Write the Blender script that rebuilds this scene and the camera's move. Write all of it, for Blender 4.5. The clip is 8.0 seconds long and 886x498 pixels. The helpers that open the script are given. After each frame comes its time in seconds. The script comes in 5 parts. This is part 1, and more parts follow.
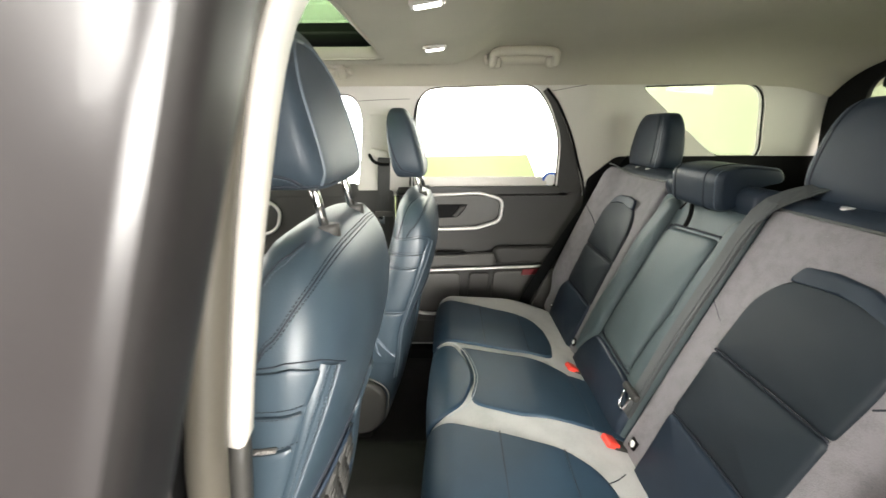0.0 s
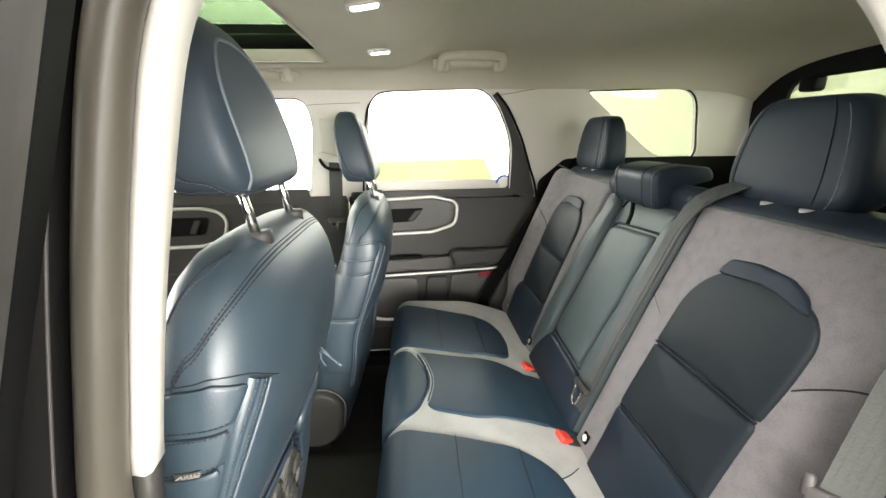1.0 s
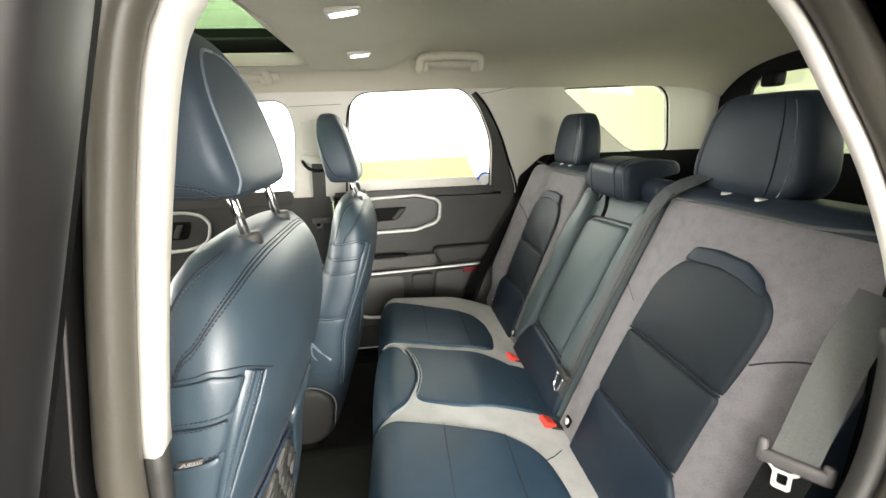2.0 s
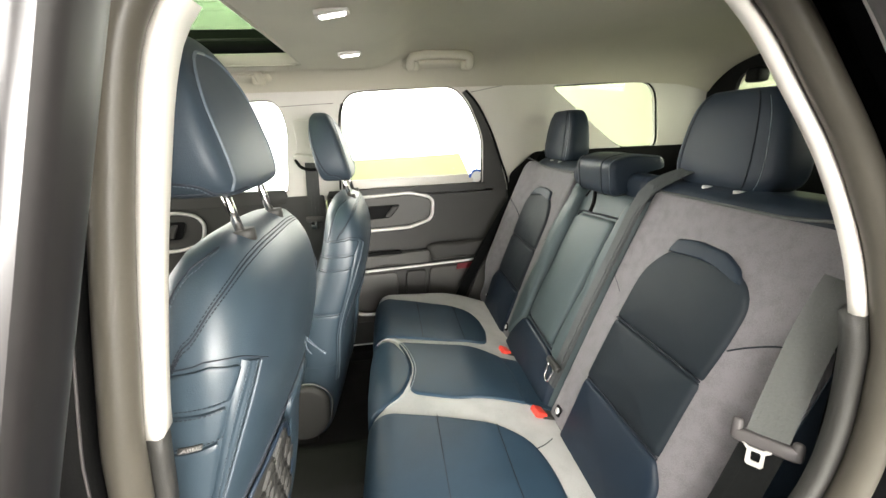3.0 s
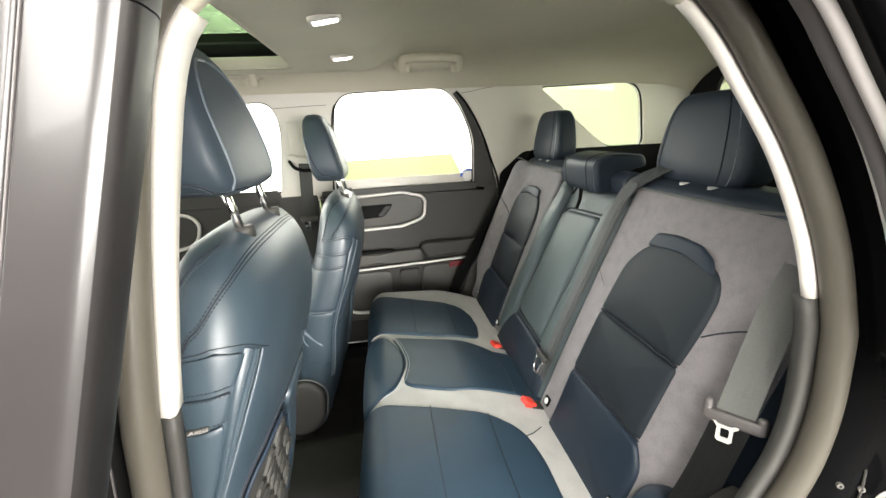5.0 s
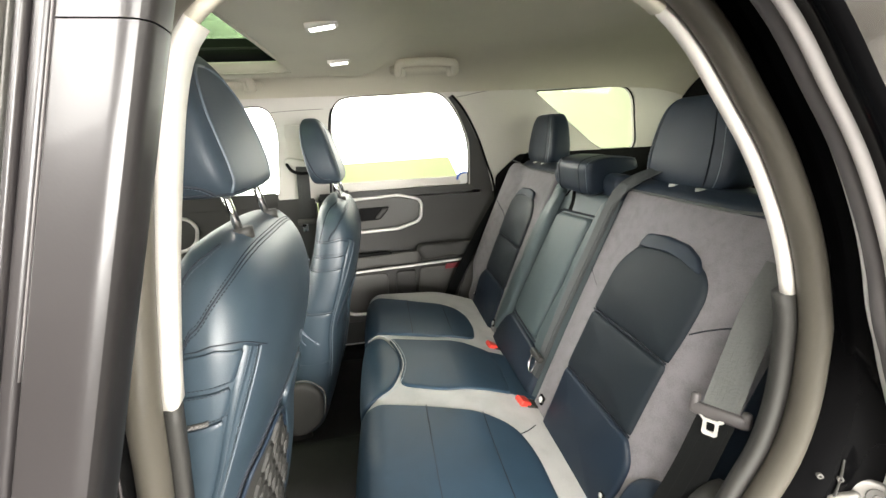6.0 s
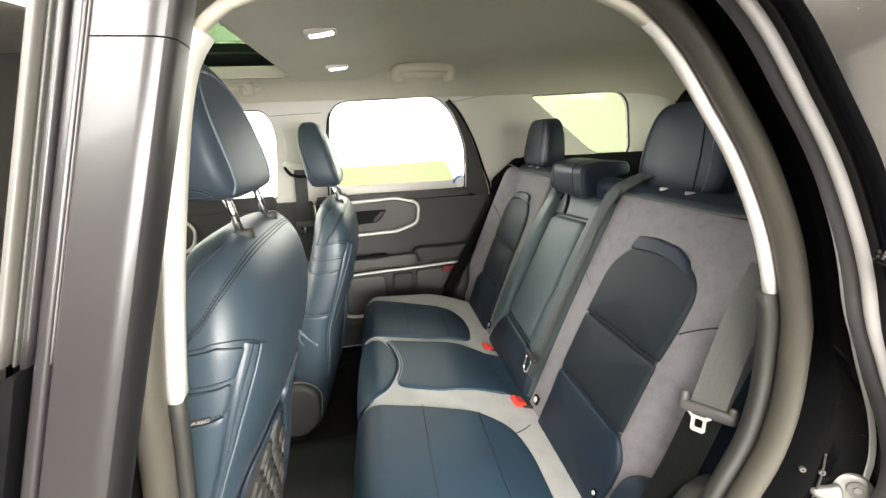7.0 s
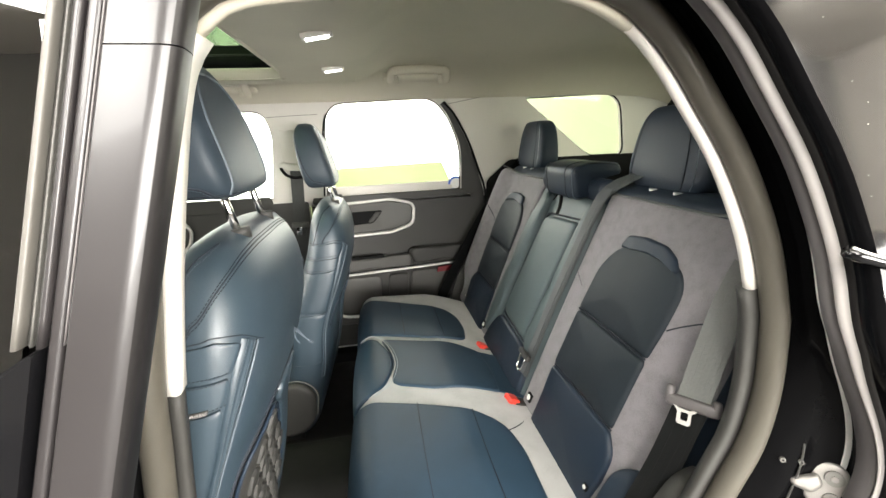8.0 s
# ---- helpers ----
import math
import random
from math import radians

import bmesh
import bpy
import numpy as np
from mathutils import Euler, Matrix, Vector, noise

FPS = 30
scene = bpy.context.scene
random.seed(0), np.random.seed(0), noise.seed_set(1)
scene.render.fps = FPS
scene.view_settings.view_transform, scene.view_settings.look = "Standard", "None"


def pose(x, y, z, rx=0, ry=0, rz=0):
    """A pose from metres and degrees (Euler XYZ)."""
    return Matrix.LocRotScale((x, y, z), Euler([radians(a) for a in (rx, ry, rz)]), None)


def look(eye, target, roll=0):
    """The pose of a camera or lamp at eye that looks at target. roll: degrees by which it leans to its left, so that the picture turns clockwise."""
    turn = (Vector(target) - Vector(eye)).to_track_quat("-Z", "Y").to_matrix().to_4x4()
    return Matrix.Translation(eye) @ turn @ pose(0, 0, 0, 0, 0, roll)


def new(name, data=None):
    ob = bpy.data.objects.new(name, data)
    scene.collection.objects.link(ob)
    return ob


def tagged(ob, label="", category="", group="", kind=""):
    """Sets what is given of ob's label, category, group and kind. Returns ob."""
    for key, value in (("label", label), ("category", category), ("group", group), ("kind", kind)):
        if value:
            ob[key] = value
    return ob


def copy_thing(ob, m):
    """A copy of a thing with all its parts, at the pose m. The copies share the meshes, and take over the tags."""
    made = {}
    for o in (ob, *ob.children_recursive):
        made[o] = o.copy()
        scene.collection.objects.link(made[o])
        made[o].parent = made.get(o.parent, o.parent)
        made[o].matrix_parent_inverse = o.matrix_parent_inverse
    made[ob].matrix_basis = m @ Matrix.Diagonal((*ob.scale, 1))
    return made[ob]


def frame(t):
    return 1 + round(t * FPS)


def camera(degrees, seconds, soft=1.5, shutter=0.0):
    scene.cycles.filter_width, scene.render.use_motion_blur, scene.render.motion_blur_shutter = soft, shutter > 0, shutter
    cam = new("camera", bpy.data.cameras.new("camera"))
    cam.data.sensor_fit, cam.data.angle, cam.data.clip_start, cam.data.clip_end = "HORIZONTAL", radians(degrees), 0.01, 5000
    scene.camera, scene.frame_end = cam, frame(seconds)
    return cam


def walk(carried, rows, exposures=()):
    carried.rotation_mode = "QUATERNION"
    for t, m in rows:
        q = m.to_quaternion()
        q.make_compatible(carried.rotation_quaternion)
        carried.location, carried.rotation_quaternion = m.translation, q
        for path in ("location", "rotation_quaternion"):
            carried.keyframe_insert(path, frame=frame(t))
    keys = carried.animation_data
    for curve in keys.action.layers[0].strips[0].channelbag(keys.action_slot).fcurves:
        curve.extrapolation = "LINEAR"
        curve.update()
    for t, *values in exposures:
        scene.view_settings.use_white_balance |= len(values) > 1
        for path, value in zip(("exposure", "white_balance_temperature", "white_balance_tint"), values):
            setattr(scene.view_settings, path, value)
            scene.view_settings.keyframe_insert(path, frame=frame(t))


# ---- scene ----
cam = camera(94.9, 8.0, shutter=0.5)
PATH = [
    (0, (0.003, -0.931, 1.464), (-0.033, 0.988, 0.901), -0.3),
    (0.5, (0.029, -0.925, 1.459), (0.093, 0.998, 0.915), -0.5),
    (1, (0.034, -0.926, 1.46), (0.174, 0.994, 0.917), -0.7),
    (1.5, (0.034, -0.941, 1.465), (0.223, 0.973, 0.917), -1.2),
    (3, (0.043, -0.979, 1.464), (0.274, 0.926, 0.901), -2.4),
    (3.5, (0.045, -0.989, 1.464), (0.282, 0.915, 0.897), -2.6),
    (4, (0.045, -0.998, 1.464), (0.29, 0.904, 0.897), -2.7),
    (4.5, (0.043, -1.005, 1.465), (0.297, 0.896, 0.898), -2.7),
    (6, (0.047, -1.03, 1.466), (0.321, 0.873, 0.915), -2.8),
    (6.5, (0.045, -1.037, 1.466), (0.327, 0.868, 0.923), -2.7),
    (7, (0.046, -1.046, 1.467), (0.336, 0.859, 0.932), -2.6),
    (7.5, (0.049, -1.056, 1.467), (0.344, 0.849, 0.937), -2.6),
    (8, (0.049, -1.062, 1.466), (0.356, 0.842, 0.938), -2.5),
]
walk(cam, [(t, look(eye, target, roll)) for t, eye, target, roll in PATH], [(0, -0.03), (1, 0.01), (3, 0.06), (4.5, 0.02), (6, -0.06), (8, -0.11)])

# ---- world and light ----
world = bpy.data.worlds.new("world")
scene.world = world
world.use_nodes = True
world.node_tree.nodes["Background"].inputs[0].default_value = (1.0, 0.97, 0.92, 1)
world.node_tree.nodes["Background"].inputs[1].default_value = 0.25


def area_lamp(name, where, target, sx, sy, power, colour=(1.0, 0.97, 0.92)):
    data = bpy.data.lights.new(name, "AREA")
    data.shape, data.size, data.size_y, data.energy, data.color = "RECTANGLE", sx, sy, power, colour
    ob = new(name, data)
    ob.matrix_world = look(where, target)
    return ob


# Unseen area lamps, added and tuned to light the cabin and room.
area_lamp("side_softbox", (2.2, -3.8, 1.75), (0.2, 0.0, 1.35), 2.6, 2.0, 340)
area_lamp("side_softbox", (0.9, -4.3, 1.45), (0.2, 0.2, 1.35), 2.2, 1.2, 375)
area_lamp("ceiling_softbox", (-1.2, -2.4, 2.9), (0.4, -0.4, 1.1), 1.5, 0.8, 75)
area_lamp("ceiling_softbox", (-0.5, 0.0, 3.4), (-0.5, 0.0, 1.0), 1.6, 1.2, 190)
area_lamp("ceiling_softbox", (0.6, -2.3, 3.2), (0.1, -0.3, 1.0), 2.4, 1.0, 75)
# Added to brighten the rear door seal and jamb from ahead.
area_lamp("side_softbox", (-3.5, -2.05, 1.75), (0.45, -0.72, 1.35), 0.7, 1.6, 60)
area_lamp("tall_softbox", (-1.62, -4.4, 3.02), (-1.55, -0.6, 2.7), 1.7, 1.05, 208)
# Added to brighten the end wall that the black paint mirrors.
area_lamp("ceiling_softbox", (4.2, -2.5, 3.3), (6.4, -2.9, 1.8), 2.5, 1.5, 1250)
area_lamp("front_softbox", (-4.6, 0.9, 2.0), (0.6, -0.3, 1.25), 2.2, 1.3, 260)
area_lamp("rear_softbox", (4.2, -1.3, 2.7), (1.2, 0.2, 1.4), 2.4, 1.4, 260)
area_lamp("wall_softbox", (-0.5, 2.6, 2.9), (-0.2, 0.0, 1.2), 3.0, 1.0, 20)

# ---- materials ----


def material(name, colour, rough=0.5, metal=0.0, grain=0.0, grain_scale=300.0, vary=0.12, vary_scale=6.0, coat=0.0, sheen=0.0, weave=False, rough_vary=0.08, spec=0.5):
    m = bpy.data.materials.new(name)
    m.use_nodes = True
    nt = m.node_tree
    b = nt.nodes["Principled BSDF"]
    b.inputs["Metallic"].default_value = metal
    b.inputs["Specular IOR Level"].default_value = spec
    b.inputs["Coat Weight"].default_value = coat
    b.inputs["Coat Roughness"].default_value = 0.05
    b.inputs["Sheen Weight"].default_value = sheen
    tc = nt.nodes.new("ShaderNodeTexCoord")
    n1 = nt.nodes.new("ShaderNodeTexNoise")
    n1.inputs["Scale"].default_value, n1.inputs["Detail"].default_value = vary_scale, 6
    nt.links.new(tc.outputs["Object"], n1.inputs["Vector"])
    n2 = nt.nodes.new("ShaderNodeTexNoise")
    n2.inputs["Scale"].default_value, n2.inputs["Detail"].default_value = grain_scale, 3
    nt.links.new(tc.outputs["Object"], n2.inputs["Vector"])
    mix = nt.nodes.new("ShaderNodeMath")
    mix.operation = "MULTIPLY_ADD"
    mix.inputs[1].default_value = 0.35 if not weave else 0.8
    nt.links.new(n2.outputs["Fac"], mix.inputs[0])
    nt.links.new(n1.outputs["Fac"], mix.inputs[2])
    ramp = nt.nodes.new("ShaderNodeValToRGB")
    lo = [max(0.0, c * (1 - vary)) for c in colour]
    hi = [min(1.0, c * (1 + vary)) for c in colour]
    ramp.color_ramp.elements[0].position, ramp.color_ramp.elements[1].position = (0.4, 0.95) if not weave else (0.5, 1.0)
    ramp.color_ramp.elements[0].color, ramp.color_ramp.elements[1].color = (*lo, 1), (*hi, 1)
    nt.links.new(mix.outputs[0], ramp.inputs["Fac"])
    nt.links.new(ramp.outputs["Color"], b.inputs["Base Color"])
    rr = nt.nodes.new("ShaderNodeMapRange")
    rr.inputs["From Min"].default_value, rr.inputs["From Max"].default_value = 0.3, 0.7
    rr.inputs["To Min"].default_value, rr.inputs["To Max"].default_value = max(0.02, rough - rough_vary), min(1.0, rough + rough_vary)
    nt.links.new(n1.outputs["Fac"], rr.inputs["Value"])
    nt.links.new(rr.outputs["Result"], b.inputs["Roughness"])
    if grain > 0:
        bump = nt.nodes.new("ShaderNodeBump")
        bump.inputs["Strength"].default_value, bump.inputs["Distance"].default_value = grain, 0.001
        if weave:
            nt.links.new(n2.outputs["Fac"], bump.inputs["Height"])
        else:
            v = nt.nodes.new("ShaderNodeTexVoronoi")
            v.inputs["Scale"].default_value = grain_scale * 1.6
            nt.links.new(tc.outputs["Object"], v.inputs["Vector"])
            nt.links.new(v.outputs["Distance"], bump.inputs["Height"])
        nt.links.new(bump.outputs["Normal"], b.inputs["Normal"])
    return m


def glass(name, tint, rough=0.0, shine=0.035):
    m = bpy.data.materials.new(name)
    m.use_nodes = True
    nt = m.node_tree
    nt.nodes.remove(nt.nodes["Principled BSDF"])
    out = nt.nodes["Material Output"]
    tr = nt.nodes.new("ShaderNodeBsdfTransparent")
    tr.inputs["Color"].default_value = (*tint, 1)
    gl = nt.nodes.new("ShaderNodeBsdfGlossy")
    gl.inputs["Roughness"].default_value = rough
    lw = nt.nodes.new("ShaderNodeLayerWeight")
    lw.inputs["Blend"].default_value = 0.5
    pw = nt.nodes.new("ShaderNodeMath")
    pw.operation = "POWER"
    pw.inputs[1].default_value = 5.0
    fr = nt.nodes.new("ShaderNodeMath")
    fr.operation = "MULTIPLY_ADD"
    fr.inputs[1].default_value, fr.inputs[2].default_value = 0.9, shine
    nt.links.new(lw.outputs["Facing"], pw.inputs[0])
    nt.links.new(pw.outputs[0], fr.inputs[0])
    mx = nt.nodes.new("ShaderNodeMixShader")
    nt.links.new(fr.outputs[0], mx.inputs["Fac"])
    nt.links.new(tr.outputs["BSDF"], mx.inputs[1])
    nt.links.new(gl.outputs["BSDF"], mx.inputs[2])
    nt.links.new(mx.outputs["Shader"], out.inputs["Surface"])
    return m


def glow(name, colour, strength):
    m = bpy.data.materials.new(name)
    m.use_nodes = True
    b = m.node_tree.nodes["Principled BSDF"]
    b.inputs["Base Color"].default_value = (*colour, 1)
    b.inputs["Emission Color"].default_value = (*colour, 1)
    b.inputs["Emission Strength"].default_value = strength
    return m


BLUE = material("blue_leather", (0.019, 0.040, 0.064), 0.48, grain=0.14, grain_scale=420, vary=0.20, vary_scale=9, spec=0.32, rough_vary=0.02)
FRONTBLUE = material("grey_blue_leather", (0.028, 0.044, 0.058), 0.42, grain=0.14, grain_scale=420, vary=0.20, vary_scale=9, spec=0.70, rough_vary=0.03)
HEADBLUE = material("slate_blue_headrest_leather", (0.026, 0.037, 0.048), 0.50, grain=0.14, grain_scale=420, vary=0.18, vary_scale=9, spec=0.36, rough_vary=0.03)
NAVY = material("navy_leather", (0.018, 0.027, 0.040), 0.45, grain=0.12, grain_scale=420, vary=0.2, vary_scale=9, spec=0.26)
DEEP = material("deep_blue_leather", (0.013, 0.022, 0.036), 0.45, grain=0.12, grain_scale=420, vary=0.18, vary_scale=9, spec=0.28)
INSET = material("perforated_navy_leather", (0.015, 0.021, 0.027), 0.54, grain=0.2, grain_scale=700, vary=0.2, vary_scale=7, spec=0.28)
SLATE = material("slate_leather", (0.068, 0.091, 0.095), 0.47, grain=0.12, grain_scale=420, vary=0.15, vary_scale=8, spec=0.28)
FABRIC = material("mauve_grey_fabric", (0.170, 0.160, 0.170), 0.90, grain=0.9, grain_scale=520, vary=0.22, vary_scale=45, sheen=0.25, weave=True)
PALE = material("pale_grey_fabric", (0.42, 0.42, 0.41), 0.85, grain=0.5, grain_scale=600, vary=0.18, vary_scale=16, sheen=0.15, weave=True)
HEADLINER = material("beige_headliner_fabric", (0.56, 0.525, 0.43), 0.95, grain=0.35, grain_scale=700, vary=0.06, vary_scale=5, weave=True)
CREAM = material("cream_plastic", (0.62, 0.592, 0.545), 0.55, grain=0.15, grain_scale=500, vary=0.04, vary_scale=4)
CHARCOAL = material("charcoal_plastic", (0.038, 0.037, 0.034), 0.55, grain=0.25, grain_scale=500, vary=0.15, vary_scale=6, spec=0.35)
DOORGREY = material("dark_grey_door_plastic", (0.066, 0.064, 0.058), 0.5, grain=0.25, grain_scale=500, vary=0.12, vary_scale=5, spec=0.4)
GREYPLASTIC = material("warm_grey_plastic", (0.125, 0.120, 0.110), 0.5, grain=0.2, grain_scale=500, vary=0.08, vary_scale=5)
STRIPGREY = material("mauve_grey_window_strip", (0.36, 0.34, 0.325), 0.45, vary=0.06, vary_scale=12)
CREAMSTRIP = material("pale_beige_strip", (0.080, 0.075, 0.067), 0.45, vary=0.08, vary_scale=12)
SEAL = material("grey_rubber_seal", (0.068, 0.062, 0.050), 0.42, grain=0.03, grain_scale=600, vary=0.12, vary_scale=10, spec=0.35)
RUBBER = material("black_rubber", (0.006, 0.006, 0.006), 0.65, grain=0.1, vary=0.2, spec=0.08)
PAINT = material("black_car_paint", (0.004, 0.004, 0.0045), 0.09, vary=0.1, vary_scale=3, rough_vary=0.02)
SHUT = material("satin_black_door_edge", (0.010, 0.0092, 0.0092), 0.42, vary=0.15, vary_scale=8, spec=0.3)
JAMBPAINT = material("black_jamb_paint", (0.003, 0.003, 0.0033), 0.10, vary=0.1, vary_scale=3, rough_vary=0.02, spec=0.08)
APPLIQUE = material("satin_dark_pillar_film", (0.017, 0.0150, 0.0153), 0.36, vary=0.08, vary_scale=5, coat=0.1, grain=0.012, grain_scale=500)
CARPET = material("black_carpet", (0.0055, 0.0049, 0.0047), 0.95, grain=0.9, grain_scale=500, vary=0.4, vary_scale=20, weave=True)
CHROME = material("chrome", (0.75, 0.74, 0.72), 0.12, metal=1.0, vary=0.04, rough_vary=0.04)
SLIDER = material("mauve_grey_plastic", (0.072, 0.066, 0.066), 0.45, grain=0.1, grain_scale=500, vary=0.06)
TONGUE = material("bright_belt_steel", (0.60, 0.58, 0.55), 0.35, metal=0.3, vary=0.05)
STEEL = material("zinc_plated_steel", (0.27, 0.258, 0.242), 0.5, metal=0.7, vary=0.1, vary_scale=40)
SATIN = material("satin_silver", (0.62, 0.61, 0.58), 0.38, metal=0.35, vary=0.06)
RED = material("red_plastic", (0.75, 0.055, 0.035), 0.4, vary=0.06)
PIPING = material("grey_blue_piping", (0.085, 0.105, 0.125), 0.5, vary=0.1)
THREAD = material("pale_thread", (0.35, 0.40, 0.44), 0.8, vary=0.1)
DARKTHREAD = material("dark_thread", (0.010, 0.014, 0.022), 0.8, vary=0.1)
# Belt webbing for shaded runs, the shade put into its colour.
SHADEWEB = material("shade_dark_webbing", (0.005, 0.0055, 0.0055), 0.6, grain=0.4, grain_scale=350, vary=0.15, vary_scale=10, weave=True, spec=0.12)
STRAP = material("charcoal_belt_webbing", (0.030, 0.031, 0.029), 0.6, grain=0.4, grain_scale=350, vary=0.12, vary_scale=10, weave=True)
MIDWEB = material("dark_grey_belt_webbing", (0.046, 0.051, 0.052), 0.50, grain=0.5, grain_scale=350, vary=0.12, vary_scale=10, weave=True)
GREYWEB = material("grey_belt_webbing", (0.088, 0.092, 0.087), 0.62, grain=0.5, grain_scale=350, vary=0.12, vary_scale=10, weave=True)
WHITE = material("white_print", (0.8, 0.8, 0.78), 0.5, vary=0.03)
REDTAG = material("dark_red_reflector", (0.16, 0.012, 0.018), 0.3, vary=0.1)
BLUEINK = material("blue_print", (0.03, 0.12, 0.55), 0.4, vary=0.05)
WALLPAINT = material("warm_wall_paint", (0.66, 0.62, 0.55), 0.8, vary=0.06, vary_scale=1.5, grain=0.2, grain_scale=120)
DARKWALL = material("dark_wall_paint", (0.20, 0.19, 0.175), 0.8, vary=0.1, vary_scale=1.5, grain=0.2, grain_scale=120)
PARTITION = material("green_partition_paint", (0.33, 0.38, 0.20), 0.8, vary=0.06, vary_scale=2.0, grain=0.2, grain_scale=120)
GREENWALL = material("yellow_green_wall", (0.60, 0.63, 0.49), 0.85, vary=0.05, vary_scale=1.5, grain=0.2, grain_scale=120)
CONCRETE = material("garage_concrete", (0.055, 0.053, 0.05), 0.6, vary=0.2, vary_scale=2.0, grain=0.4, grain_scale=80)
CLEAR = glass("clear_glass", (0.96, 0.98, 0.95))
TINT = glass("tinted_glass", (0.725, 0.755, 0.69))
GREENGLASS = glass("green_roof_glass", (0.29, 0.36, 0.26))
DARKGLASS = glass("dark_door_glass", (0.19, 0.185, 0.175), shine=0.16)
LAMPGLOW = glow("lamp_lens", (1.0, 0.98, 0.94), 9.0)
BOOTH = glow("light_wall", (1.0, 0.99, 0.97), 6.0)

# ---- building helpers ----


def thing(name, at, label, category, group="", kind=""):
    ob = new(name)
    ob.location = at
    ob.empty_display_size = 0.05
    return tagged(ob, label, category, group, kind)


def mesh_of(name, verts, faces, mat, smooth=True):
    me = bpy.data.meshes.new(name)
    me.from_pydata([tuple(v) for v in verts], [], faces)
    bm = bmesh.new()
    bm.from_mesh(me)
    bmesh.ops.recalc_face_normals(bm, faces=bm.faces)
    bm.to_mesh(me)
    bm.free()
    me.materials.append(mat)
    me.polygons.foreach_set("use_smooth", [smooth] * len(me.polygons))
    me.update()
    return me


def hang(name, me, parent, label=""):
    """Link a mesh, whose points are in world metres, under its parent."""
    ob = new(name, me)
    if parent is not None:
        ob.parent = parent
        top = parent
        base = Vector(parent.location)
        while top.parent is not None:
            top = top.parent
            base += Vector(top.location)
        ob.location = -base
    return tagged(ob, label)


def part(name, verts, faces, mat, parent, label="", smooth=True):
    return hang(name, mesh_of(name, verts, faces, mat, smooth), parent, label)


def hermite(xs, ys):
    xs, ys = np.array(xs, float), np.array(ys, float)
    m = np.gradient(ys, xs)

    def f(x):
        x = min(max(x, xs[0]), xs[-1])
        i = min(max(int(np.searchsorted(xs, x)) - 1, 0), len(xs) - 2)
        w = xs[i + 1] - xs[i]
        t = (x - xs[i]) / w
        return ((2 * t**3 - 3 * t**2 + 1) * ys[i] + (t**3 - 2 * t**2 + t) * w * m[i] + (-2 * t**3 + 3 * t**2) * ys[i + 1] + (t**3 - t**2) * w * m[i + 1])

    return f


def smooth_path(pts, n, closed=False):
    """Catmull-Rom through pts, resampled evenly to n points."""
    p = [np.array(q, float) for q in pts]
    k = len(p)
    fine = []
    for i in range(k if closed else k - 1):
        if closed:
            a, b, c, d = p[i - 1], p[i], p[(i + 1) % k], p[(i + 2) % k]
        else:
            a, b, c, d = p[max(i - 1, 0)], p[i], p[i + 1], p[min(i + 2, k - 1)]
        for s in range(12):
            t = s / 12
            fine.append(0.5 * (2 * b + (c - a) * t + (2 * a - 5 * b + 4 * c - d) * t * t + (3 * b - a - 3 * c + d) * t**3))
    fine.append(p[0] if closed else p[-1])
    fine = np.array(fine)
    run = np.concatenate([[0], np.cumsum(np.linalg.norm(np.diff(fine, axis=0), axis=1))])
    want = np.linspace(0, run[-1], n, endpoint=not closed)
    return np.stack([np.interp(want, run, fine[:, j]) for j in range(fine.shape[1])], 1)


def rounded(corners, r, steps=5):
    """A polygon with its corners rounded: corners (u, v) or (u, v, own radius)."""
    out = []
    k = len(corners)
    for i in range(k):
        b = np.array(corners[i][:2], float)
        rad = corners[i][2] if len(corners[i]) > 2 else r
        a, c = np.array(corners[i - 1][:2], float), np.array(corners[(i + 1) % k][:2], float)
        da, dc = a - b, c - b
        la, lc = np.linalg.norm(da), np.linalg.norm(dc)
        q = min(rad, la * 0.48, lc * 0.48)
        p0, p1 = b + da / la * q, b + dc / lc * q
        for s in range(steps + 1):
            t = s / steps
            out.append((1 - t) ** 2 * p0 + 2 * t * (1 - t) * b + t * t * p1)
    return out


def even(loop, n):
    p = np.array([*loop, loop[0]], float)
    run = np.concatenate([[0], np.cumsum(np.linalg.norm(np.diff(p, axis=0), axis=1))])
    want = np.linspace(0, run[-1], n, endpoint=False)
    return np.stack([np.interp(want, run, p[:, j]) for j in range(p.shape[1])], 1)


